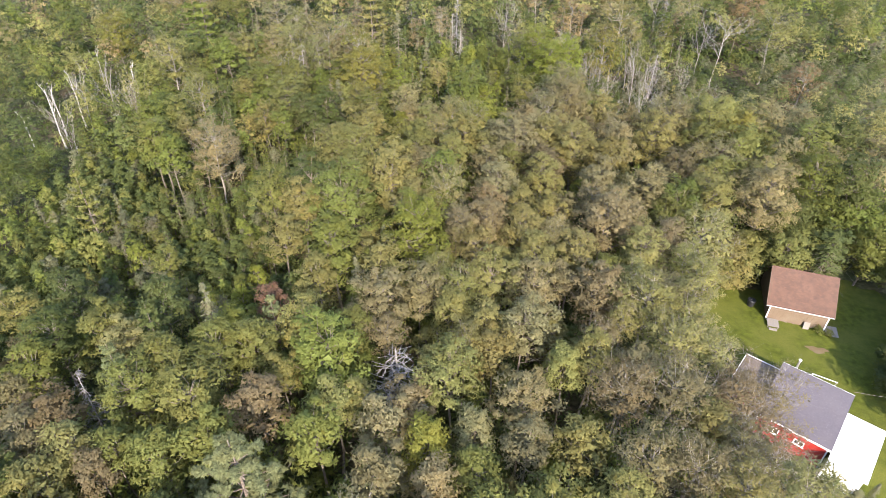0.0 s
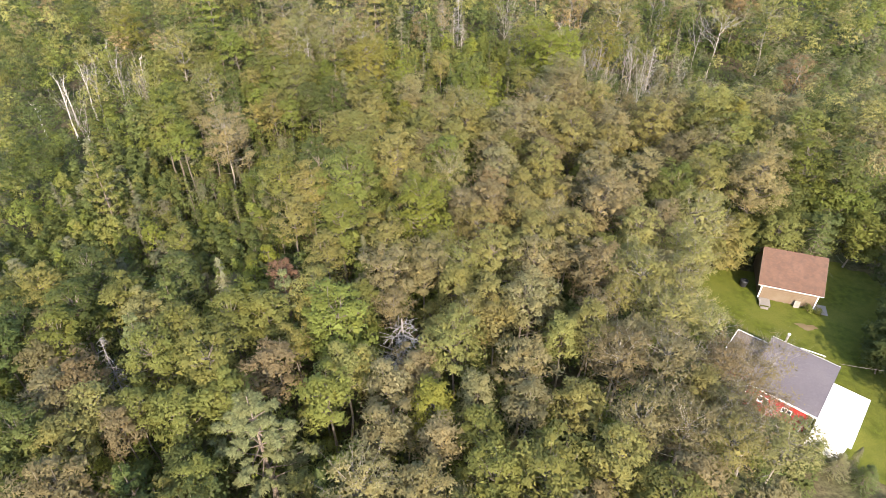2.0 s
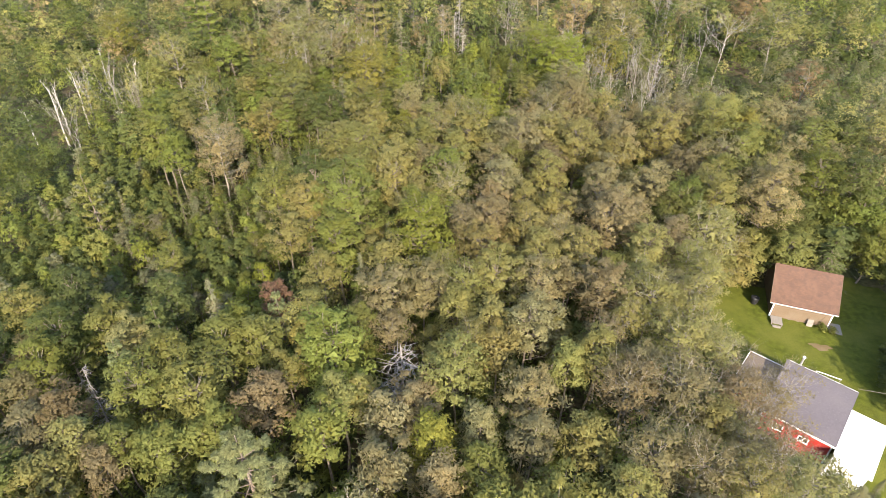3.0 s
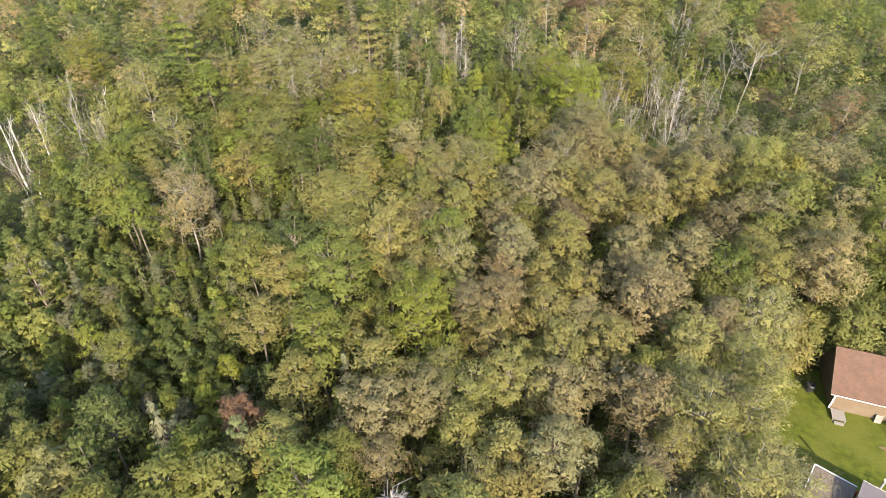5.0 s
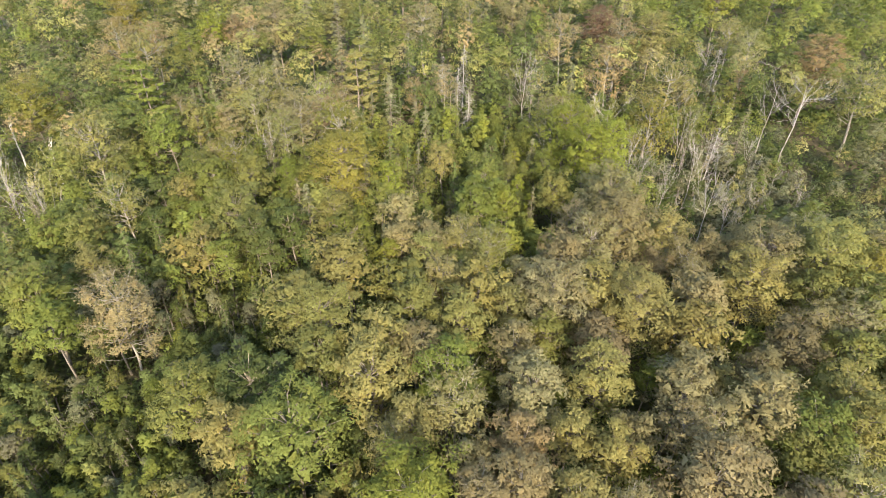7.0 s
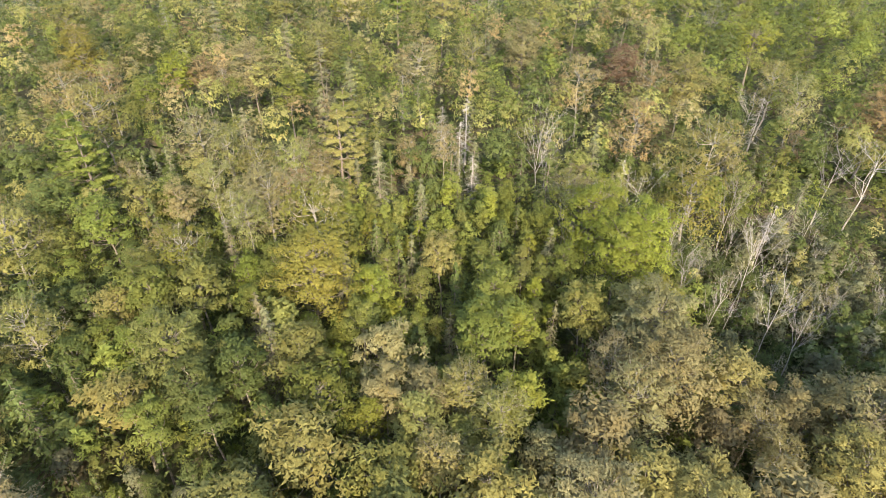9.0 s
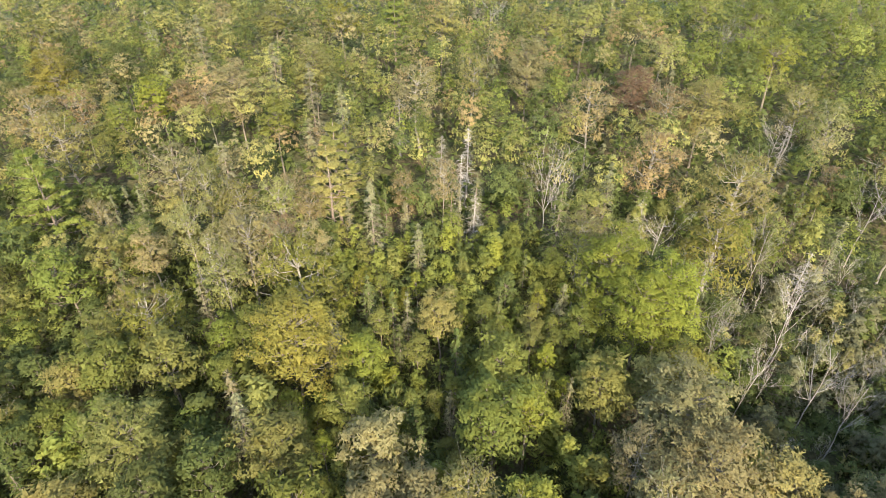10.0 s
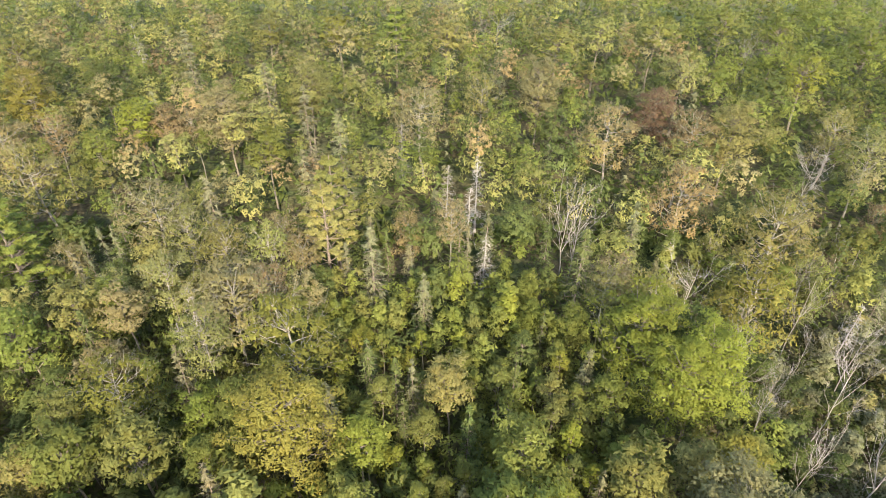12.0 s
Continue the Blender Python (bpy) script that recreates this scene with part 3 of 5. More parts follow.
def cabin():
    m = pose(40.73, 55.56, 0.0, 0, 0, -18.9)
    h = thing("cabin", m, "small tan cabin with red-brown shingle gable roof on the lawn", "cabin")
    L, R, ze, zr = 7.6, 3.93, 2.2, 5.45
    # front and back walls, gable ends
    clad(h, TAN, "tan board wall with white corners", 0.5, L - 0.5, 0.12, 0.27, 0.15, ze + 0.02, 0.18)
    part("wall", box(0.5, L - 0.5, 2 * R - 0.27, 2 * R - 0.12, 0.15, ze + 0.02), TAN, h)
    for x in (0.5, L - 0.65):
        bm = bmesh.new()
        near, far = [], []
        for y, z in ((0.27, 0.15), (2 * R - 0.27, 0.15), (2 * R - 0.27, ze + 0.05), (R, zr - 0.12), (0.27, ze + 0.05)):
            near.append(bm.verts.new((x, y, z)))
            far.append(bm.verts.new((x + 0.15, y, z)))
        bm.faces.new(near[::-1]), bm.faces.new(far)
        for k in range(5):
            bm.faces.new((near[k], near[(k + 1) % 5], far[(k + 1) % 5], far[k]))
        part("gable_wall", bm, TAN, h)
    part("corner_board", box(0.44, 0.58, 0.085, 0.115, 0.1, ze - 0.05), WHITE, h, "white corner board")
    part("corner_board", box(L - 0.58, L - 0.44, 0.085, 0.115, 0.1, ze - 0.05), WHITE, h, "white corner board")
    # two roof slopes
    slope = math.hypot(R + 0.0, zr - ze)
    tilt = math.degrees(math.atan2(zr - ze, R))
    for k in (0, 1):
        bm = box(0, L, 0, slope, -0.09, 0.0, bevel=0.012)
        roof = part("roof", bm, SHINGLES, h, "red-brown asphalt shingle roof slope")
        roof.matrix_local = pose(0, 0, ze + 0.1, tilt) if k == 0 else pose(L, 2 * R, ze + 0.1, tilt, 0, 180)
    part("ridge_cap", rod([(0.01, R, zr + 0.085), (L - 0.01, R, zr + 0.085)], 0.07, 6), SHINGLES, h)
    part("fascia", box(0, L, -0.06, -0.028, ze + 0.02, ze + 0.09), WHITE, h, "white fascia under the eave")
    for x in (-0.035, L + 0.004):
        for k in (0, 1):
            rake = part("rake_board", box(0, 0.03, 0, slope, -0.13, 0.004), TAN, h, "tan rake board")
            rake.matrix_local = pose(x, 0, ze + 0.1, tilt) if k == 0 else pose(x + 0.03, 2 * R, ze + 0.1, tilt, 0, 180)
    # foundation stones and posts under the wall
    for k in range(7):
        part("foundation_block", box(0.8 + k * 0.95, 1.15 + k * 0.95, 0.2, 0.5, -0.05, 0.16, bevel=0.02), GREY_WOOD, h)
    # front step deck, boards laid side by side
    deck = thing("wooden_deck", m @ pose(0.55, -1.55, 0), "weathered grey wooden entry deck at the cabin wall", "deck")
    for k in range(8):
        part("board", box(0.02 + k * 0.165, 0.17 + k * 0.165, 0, 1.5, 0.32, 0.36), GREY_WOOD, deck)
    for x in (0.05, 1.2):
        for y in (0.05, 1.35):
            part("post", box(x, x + 0.09, y, y + 0.09, -0.05, 0.316), GREY_WOOD, deck)
    part("step", box(0.2, 1.1, -0.4, -0.06, -0.03, 0.17), GREY_WOOD, deck)
    pad = thing("side_deck", m @ pose(7.25, -0.75, 0), "low grey plank platform at the cabin corner", "deck")
    for k in range(9):
        part("board", box(k * 0.16, 0.15 + k * 0.16, 0, 1.9, 0.10, 0.14), GREY_WOOD, pad)
    part("bearer", box(0, 1.43, 0.2, 0.3, -0.03, 0.096), GREY_WOOD, pad)
    part("bearer", box(0, 1.43, 1.6, 1.7, -0.03, 0.096), GREY_WOOD, pad)
    panel = thing("leaning_panel", m @ pose(5.05, -0.32, -0.02, -14, 0, 2), "pale board leaning against the cabin wall", "panel")
    part("sheet", box(-0.34, 0.34, -0.02, 0.02, 0, 1.0, bevel=0.006), GREY_WOOD, panel)
    part("batten", box(-0.34, 0.34, -0.05, -0.022, 0.45, 0.53), GREY_WOOD, panel)


def litter_bin():
    b = thing("garden_bin", pose(40.35, 58.0, 0.03, 0, 0, 20), "black plastic garden bin standing on the lawn", "bin")
    bm = bmesh.new()
    bmesh.ops.create_cone(bm, cap_ends=True, segments=14, radius1=0.40, radius2=0.50, depth=0.85, matrix=Matrix.Translation((0, 0, 0.425)))
    part("body", bm, BLACK, b)
    bm = bmesh.new()
    bmesh.ops.create_cone(bm, cap_ends=True, segments=14, radius1=0.54, radius2=0.42, depth=0.12, matrix=Matrix.Translation((0, 0, 0.92)))
    part("lid", bm, BLACK, b)
    part("handle", rod([(-0.12, 0, 0.985), (-0.1, 0, 1.05), (0.1, 0, 1.05), (0.12, 0, 0.985)], 0.018, 6), STEEL, b)


def white_post():
    b = thing("marker_post", pose(32.73, 56.5, 0.0, 4, 3, 0), "thin white post standing at the lawn edge", "post")
    part("post", rod([(0, 0, -0.1), (0, 0, 1.35)], 0.055, 8), WHITE, b)
    part("cap", rod([(0, 0, 1.352), (0, 0, 1.40)], 0.07, 8), WHITE, b)


def white_rail():
    """A white bar on a short post behind the house."""
    b = thing("clothes_rail", pose(41.25, 44.75, 0.0, 0, 0, -31), "white clothes rail on posts behind the house", "rail")
    part("bar", rod([(-0.05, 0, 1.80), (2.45, 0, 1.80)], 0.035, 8), WHITE, b)
    part("post", rod([(0, 0, -0.1), (0, 0, 1.748)], 0.045, 8), WHITE, b)
    part("post", rod([(2.35, 0, -0.1), (2.35, 0, 1.748)], 0.045, 8), GREY_WOOD, b)


def cable():
    b = thing("overhead_cable", pose(0, 0, 0), "thin pale overhead cable running from the house", "cable")
    pts = []
    for k in range(25):
        f = k / 24
        pts.append((42.6 + f * 17.4, 40.6 - f * 2.6, 3.75 + f * 2.2 - 1.2 * math.sin(math.pi * f)))
    part("wire", rod(pts, 0.012, 5), GREY_WOOD, b)
    part("insulator", rod([(48.0, 39.84, 3.45), (48.0, 39.84, 3.72)], 0.09, 8), WHITE, b)
    pole = thing("utility_pole", pose(60.0, 38.0, 0.0), "brown wooden utility pole at the yard edge", "pole")
    part("shaft", rod([(0, 0, -0.3), (0, 0, 7.2)], 0.14, 10), GREY_WOOD, pole)
    part("crossarm", box(-0.8, 0.8, -0.26, -0.15, 6.4, 6.52), GREY_WOOD, pole)


def earth_patch():
    """A worn patch of bare earth in the lawn."""
    bm = bmesh.new()
    mid = bm.verts.new((0, 0, 0.02))
    ring = []
    for k in range(28):
        a = k * math.pi / 14
        r = 1 + 0.22 * math.sin(3 * a) + 0.13 * math.sin(7 * a + 1)
        ring.append(bm.verts.new((1.15 * r * math.cos(a), 0.55 * r * math.sin(a), 0.0)))
    for k in range(28):
        bm.faces.new((mid, ring[k], ring[(k + 1) % 28]))
    data = bpy.data.meshes.new("bare_patch")
    bm.to_mesh(data)
    bm.free()
    data.materials.append(EARTH)
    ob = tagged(new("bare_patch", data), "worn patch of bare brown earth in the lawn", "ground", kind="structure")
    ob.matrix_world = pose(45.1, 50.1, float(ground_z(45.1, 50.1)) + 0.05, 0, 0, -15)


red_house(), cabin(), litter_bin(), white_post(), white_rail(), cable(), earth_patch()


# ---- trees: a few of each kind are grown, then planted many times ----
TINTS = dict(
    olive=(0.158, 0.147, 0.053), tan=(0.164, 0.142, 0.073), brown=(0.128, 0.105, 0.058), rust=(0.180, 0.134, 0.066), red=(0.140, 0.090, 0.054),
    green=(0.098, 0.118, 0.028), bright=(0.136, 0.150, 0.028), gold=(0.138, 0.128, 0.030), dark=(0.072, 0.086, 0.028), blue=(0.098, 0.116, 0.056),
    pale=(0.172, 0.170, 0.058), grey=(0.172, 0.160, 0.066), silver=(0.118, 0.117, 0.064), fresh=(0.116, 0.132, 0.034), moss=(0.116, 0.121, 0.037))
LOOKS = dict(
    olive="olive-green", tan="tan-brown", brown="dull brown", rust="rust-orange", red="dark red", green="green", bright="bright yellow-green", gold="golden",
    dark="dark green", blue="blue-green", pale="pale green", grey="grey-green", silver="silvery grey-green", fresh="light green", moss="mossy green")
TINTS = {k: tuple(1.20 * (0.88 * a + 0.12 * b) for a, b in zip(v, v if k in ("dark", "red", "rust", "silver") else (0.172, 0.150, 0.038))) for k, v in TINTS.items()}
GROWN, CROWN_LIGHT = {}, {}


def grow(kind, name, label, trunk, limbs, leaves, bark, leaf, high, wide):
    """Keep one grown tree as a pattern: its meshes, and its own height and crown radius."""
    meshes = [mesh_of(name + "_trunk", *trunk, bark), None, None]
    if limbs is not None:
        meshes[1] = mesh_of(name + "_limbs", *limbs, bark)
    if leaves is not None:
        meshes[2] = mesh_of(name + "_crown", leaves[0], leaves[1], leaf, leaves[2])
        CROWN_LIGHT[meshes[2].name] = leaves[2]
    GROWN.setdefault(kind, []).append((name, label, *meshes, high, wide))


MAPLE, ASH, BIRCH = "maple tree with a full rounded crown", "thinning ash tree with bare twigs showing", "young birch with a narrow upright crown"
SPRUCE, PINE = "spruce with drooping boughs", "white pine with soft upturned boughs"
for s in range(3):
    grow("maple_small", "maple_tree", MAPLE, *broadleaf(20 + s, 14.5, 2.1, 8.2, 30, 78, 0.235, 0.64, slim=0.55), BARK, LEAF, 14.5, 2.1)
for s in range(5):
    grow("maple", "maple_tree", MAPLE, *broadleaf(10 + s, 16.5, 3.0, 8.0, 62, 66, 0.25, 0.66, slim=0.55), BARK, LEAF, 16.5, 3.0)
for s in range(4):
    grow("maple_mid", "maple_tree", MAPLE, *broadleaf(15 + s, 16.5, 3.0, 9.4, 46, 50, 0.35, 0.74, lift=1.2, slim=0.46), BARK, LEAF, 16.5, 3.0)
for s in range(3):
    grow("maple_big", "maple_tree", MAPLE, *broadleaf(26 + s, 18, 4.6, 6.0, 96, 84, 0.265, 0.90), BARK, LEAF, 18, 4.6)
for s in range(4):
    grow("maple_light", "maple_tree", MAPLE, *broadleaf(30 + s, 16.5, 3.0, 10.2, 46, 30, 0.37, 0.64, core=1.0, puffy=0.35, lift=1.4, slim=0.42, own=0.3), BARK, LEAF, 16.5, 3.0)
for s in range(4):
    grow("maple_far", "maple_tree", MAPLE, *broadleaf(40 + s, 16.5, 3.0, 10.4, 34, 16, 0.46, 0.66, core=0.9, puffy=0.30, lift=1.5, slim=0.40, own=0.25), BARK, FAR_LEAF, 16.5, 3.0)
for s in range(4):
    grow("maple_horizon", "maple_tree", MAPLE, *broadleaf(46 + s, 16.5, 3.0, 10.4, 24, 12, 0.60, 0.8, core=0.8, puffy=0.30, lift=1.5, slim=0.42, own=0.25), BARK, FAR_LEAF, 16.5, 3.0)
for s in range(5):
    grow("ash", "ash_tree", ASH, *broadleaf(50 + s, 17, 3.0, 9.4, 46, 60, 0.24, 0.8, 0.6, 3, 0.15, 0.9, core=2.4), PALE_BARK, LEAF, 17, 3.0)
for s in range(3):
    grow("ash_big", "ash_tree", ASH, *broadleaf(57 + s, 18, 4.4, 6.8, 82, 60, 0.27, 0.88, 0.6, 3, 0.15, 0.9, core=2.4), PALE_BARK, LEAF, 18, 4.4)
for s in range(3):
    grow("ash_light", "ash_tree", ASH, *broadleaf(60 + s, 17, 3.0, 9.4, 30, 34, 0.42, 0.9, 0.6, 3, 0.15, 0.9, core=1.5), PALE_BARK, LEAF, 17, 3.0)
for s in range(6):
    grow("birch", "young_birch", BIRCH, *broadleaf(70 + s, 12, 1.6, 7.4, 25, 32, 0.27, 0.46, core=2.0, cone=0.8, lift=1.6, loose=0.5, own=0.3), BARK, LEAF, 12, 1.6)
for s in range(3):
    grow("birch_light", "young_birch", BIRCH, *broadleaf(80 + s, 12, 1.6, 6.4, 20, 24, 0.40, 0.5, core=2.0, cone=0.8, lift=1.6, loose=0.5, own=0.3), BARK, LEAF, 12, 1.6)
for s in range(4):
    grow("bush_far", "shrub", "shrub", *broadleaf(86 + s, 8, 2.1, 2.6, 11, 11, 0.50, 0.7, core=1.0, cone=0.9, lift=2.2, slim=0.42, own=0.35), BARK, FAR_LEAF, 8, 2.1)
for s in range(4):
    grow("spruce", "spruce_tree", SPRUCE, *conifer(90 + s, 15, 2.1, 120, 0.48, 10), DARK_BARK, NEEDLE, 15, 2.1)
for s in range(2):
    grow("spruce_far", "spruce_tree", SPRUCE, *conifer(96 + s, 15, 2.1, 46, 0.95, 5), DARK_BARK, NEEDLE, 15, 2.1)
for s in range(2):
    grow("pine", "white_pine", PINE, *pine(100 + s, 16, 3.6, 7, 6, 0.44, 8, 26), DARK_BARK, NEEDLE, 16, 3.4)
for s in range(2):
    grow("pine_light", "white_pine", PINE, *pine(104 + s, 16, 3.4, 8, 6, 0.55, 6, 14), DARK_BARK, NEEDLE, 16, 3.4)
for s in range(4):
    grow("dead", "dead_spruce", "dead grey spruce with brittle bare boughs", dead_conifer(110 + s, 14, 1.9, 84), None, None, DEAD_WOOD, None, 14, 1.5)
for s in range(5):
    grow("bare", "bare_tree", "leafless grey tree with forked twigs", bare_tree(120 + s, 15, 2.6, 9, 5, 0.05, 0.75, 3), None, None, BARE_BARK, None, 15, 2.6)
for s in range(4):
    grow("shrub", "shrub", "low leafy shrub in the undergrowth", *broadleaf(130 + s, 3.4, 1.6, 0.3, 14, 34, 0.34, 0.6), BARK, LEAF, 3.4, 1.6)
for s in range(3):
    grow("snag", "dead_tree", "pale dead trunk with a few broken limbs", bare_tree(160 + s, 14, 1.3, 5, 2, 0.03, 2.2, 1), None, None, WHITE_WOOD, None, 14, 1.3)
for s in range(3):
    grow("thicket", "young_maple", "bushy young maple, leafy down to the ground", *broadleaf(140 + s, 8, 2.4, 0.6, 44, 60, 0.33, 0.75), BARK, LEAF, 8, 2.4)
for s in range(3):
    grow("ash_sparse", "ash_tree", "nearly bare ash tree with fine grey twigs", *broadleaf(150 + s, 14, 3.0, 5.5, 46, 28, 0.20, 0.8, 0.6, 7, 0.1, 0.75, core=0.3), BARE_BARK, LEAF, 14, 3.0)
for s in range(5):
    grow("ash_fan", "ash_tree", ASH, *broadleaf(170 + s, 16, 3.0, 7.0, 42, 46, 0.32, 0.8, 0.6, 3, 0.1, 0.95, core=1.2, lift=2.2, slim=0.38, own=0.35), PALE_BARK, LEAF, 16, 3.0)

STANDING = []
dice = np.random.default_rng(77)


def crown_fit(kind, high, wide, h0, w0):
    """How a grown crown is scaled and lifted so that it has that radius and its top that height."""
    s = wide / w0 * (1.0 if kind.startswith(("spruce", "dead", "bare", "snag")) else 1.1)
    if kind.startswith(("spruce", "pine", "dead", "bare", "shrub", "thicket", "snag")):
        return s, high / h0, 0.0
    tall = 0.88 * s ** 0.72
    return s, tall, high - 0.9 - h0 * tall


def plant(kind, x, y, high, wide, tint, group="forest trees"):
    """Stand a tree of that kind, height and crown radius at a place."""
    if kind.startswith("ash") and y > 92:
        kind = "ash_fan"
    elif kind in ("maple", "ash") and wide > 3.75:
        kind += "_big"
    elif kind == "maple" and wide < 2.45:
        kind += "_small"
    elif kind == "maple" and (y > 70 or abs(x) > 44):
        kind += "_mid"
    name, label, trunk, limbs, crown, h0, w0 = GROWN[kind][int(dice.integers(0, len(GROWN[kind])))]
    look_of = LOOKS[tint] + " " if crown is not None else ""
    base = new(name)
    tagged(base, look_of + label, "shrub" if kind == "shrub" else "tree", group)
    base.matrix_world = pose(x, y, float(ground_z(x, y)), 0, 0, float(dice.uniform(0, 360)))
    s, tall, lift = crown_fit(kind, high, wide, h0, w0)
    for part_name, data, m in (("trunk", trunk, Matrix.Diagonal((s, s, high / h0, 1))), ("branchwork", limbs, pose(0, 0, lift) @ Matrix.Diagonal((s, s, tall, 1))), ("crown", crown, pose(0, 0, lift) @ Matrix.Diagonal((s, s, tall, 1)))):
        if data is None:
            continue
        ob = new(part_name, data)
        ob.parent = base
        ob.matrix_local = m
        if part_name == "crown":
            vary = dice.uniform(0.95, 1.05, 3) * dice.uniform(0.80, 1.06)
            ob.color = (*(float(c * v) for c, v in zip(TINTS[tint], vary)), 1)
    STANDING.append((x, y, wide))
    if kind == "snag":
        STANDING.append((x + 1.2, y - 3.0, 3.0))
        STANDING.append((x + 2.6, y - 7.5, 3.0))
    if kind in ("dead", "spruce"):
        STANDING.append((x, y - 2.4, 1.5))
    return base

# ---- trees that stand out ----
plant("maple", -28.9, 24.6, 15.2, 2.2, "olive")
plant("maple", -27.7, 27.5, 15.1, 2.1, "olive")
plant("maple", -32.2, 29.0, 15.0, 2.1, "brown")
plant("maple", -30.8, 31.2, 15.0, 2.1, "brown")
plant("maple", -35.8, 33.3, 14.4, 1.7, "brown")
plant("maple", -20.6, 32.3, 16.5, 3.2, "moss")
plant("maple", -25.4, 33.4, 15.7, 2.6, "moss")
plant("maple", -21.1, 27.1, 15.4, 2.3, "moss")
plant("maple", -24.5, 27.5, 14.5, 1.7, "moss")
plant("maple", -25.4, 26.1, 14.5, 1.7, "brown")
plant("maple", -15.0, 32.2, 15.5, 2.4, "brown")
plant("pine", -14.1, 25.3, 16.2, 4.3, "blue")
plant("maple", -9.4, 28.9, 15.5, 2.4, "fresh")
plant("maple", -8.8, 32.5, 15.0, 2.1, "olive")
plant("maple", -10.2, 37.8, 16.9, 3.5, "fresh")
plant("maple", -16.8, 39.0, 15.3, 2.3, "moss")
plant("maple", -16.7, 45.3, 14.5, 1.7, "red")
plant("maple", -12.8, 49.0, 15.2, 2.2, "olive")
plant("maple", -6.2, 45.3, 16.0, 2.8, "tan")
plant("maple", -2.1, 46.9, 15.7, 2.6, "tan")
plant("maple", -5.9, 51.4, 15.5, 2.4, "olive")
plant("maple", -2.4, 57.0, 17.7, 4.0, "bright")
plant("maple", 1.2, 35.3, 16.0, 2.8, "olive")
plant("maple", -0.8, 29.1, 14.9, 2.0, "bright")
plant("maple", 2.8, 26.2, 14.8, 1.9, "fresh")
plant("maple", -4.5, 25.6, 15.3, 2.3, "tan")
plant("maple", -0.1, 25.5, 14.7, 1.9, "tan")
plant("maple", 3.0, 30.3, 14.6, 1.8, "tan")
plant("maple", 7.3, 33.1, 15.7, 2.6, "tan")
plant("maple", 7.3, 28.9, 14.9, 2.0, "brown")
plant("maple", 11.3, 28.7, 15.2, 2.2, "olive")
plant("maple", 8.5, 41.6, 16.2, 2.9, "tan")
plant("maple", 4.6, 41.7, 15.1, 2.2, "olive")
plant("maple", 11.3, 36.9, 14.9, 2.0, "olive")
plant("maple", 6.1, 49.3, 15.8, 2.7, "olive")
plant("maple", 10.1, 47.5, 15.7, 2.6, "tan")
plant("maple", 5.8, 61.9, 15.7, 2.6, "rust")
plant("maple", 9.6, 56.8, 16.1, 2.9, "olive")
plant("maple", 16.4, 46.5, 16.4, 3.1, "tan")
plant("ash", 20.8, 44.5, 16.3, 3.1, "olive")
plant("maple", 20.0, 58.8, 17.1, 3.6, "tan")
plant("maple", 22.5, 53.8, 16.0, 2.8, "olive")
plant("maple", 10.8, 79.0, 17.7, 4.1, "tan")
plant("maple", 20.1, 91.6, 18.3, 4.5, "tan")
plant("maple", 19.1, 77.5, 17.6, 4.0, "olive")
plant("maple", 20.7, 68.1, 16.6, 3.3, "tan")
plant("maple", 13.5, 69.3, 16.2, 3.0, "olive")
plant("maple", 32.1, 82.0, 17.3, 3.8, "olive")
plant("maple", 40.9, 84.6, 18.3, 4.5, "olive")
plant("maple", 44.0, 78.5, 16.6, 3.3, "moss")
plant("maple", 26.3, 64.9, 17.0, 3.5, "tan")
plant("maple", 29.7, 63.0, 16.4, 3.1, "green")
plant("maple", 34.3, 64.0, 16.2, 3.0, "olive")
plant("maple", 41.7, 65.5, 17.5, 3.9, "tan")
plant("ash", 31.2, 57.6, 16.0, 3.6, "grey")
plant("ash", 27.2, 52.2, 15.1, 2.2, "olive")
plant("spruce", 49.0, 60.2, 10.6, 3.4, "dark")
plant("maple", 51.1, 71.1, 16.3, 3.8, "green")
plant("maple", 54.3, 80.6, 16.5, 3.7, "moss")
plant("maple", 54.9, 68.7, 16.7, 3.3, "dark")
plant("maple", 60.3, 81.4, 16.7, 3.3, "dark")
plant("maple", 44.5, 61.7, 10.3, 3.2, "moss")
plant("ash", 15.4, 33.5, 16.0, 2.8, "brown")
plant("ash", 20.0, 33.4, 16.3, 3.1, "brown")
plant("ash", 16.0, 27.1, 15.9, 2.8, "brown")
plant("ash", 19.3, 26.2, 15.9, 2.7, "brown")
plant("ash", 25.5, 33.9, 14.8, 1.9, "brown")
plant("ash", 24.2, 28.2, 14.9, 2.0, "brown")
plant("maple", 14.0, 38.0, 15.3, 2.3, "olive")
plant("ash", 21.5, 39.6, 16.1, 2.9, "olive")
plant("ash", 25.4, 38.6, 14.6, 1.8, "grey")
plant("maple", -35.2, 39.3, 15.7, 2.6, "dark")
plant("maple", -31.5, 41.0, 15.4, 2.4, "moss")
plant("maple", -35.2, 36.2, 15.2, 2.2, "green")
plant("pine", -26.5, 40.3, 15.0, 2.1, "dark")
plant("spruce", -22.3, 43.5, 15.0, 2.0, "silver")
plant("maple", -29.0, 39.2, 15.0, 2.1, "grey")
plant("maple", -36.7, 45.3, 15.6, 2.5, "dark")
plant("maple", -40.9, 43.5, 15.2, 2.2, "olive")
plant("maple", -19.9, 38.5, 15.5, 2.4, "moss")
plant("pine", -44.7, 64.5, 15.3, 2.3, "moss")
plant("birch", -36.3, 57.7, 10.6, 1.7, "bright")
plant("birch", -20.9, 54.0, 10.2, 1.4, "bright")
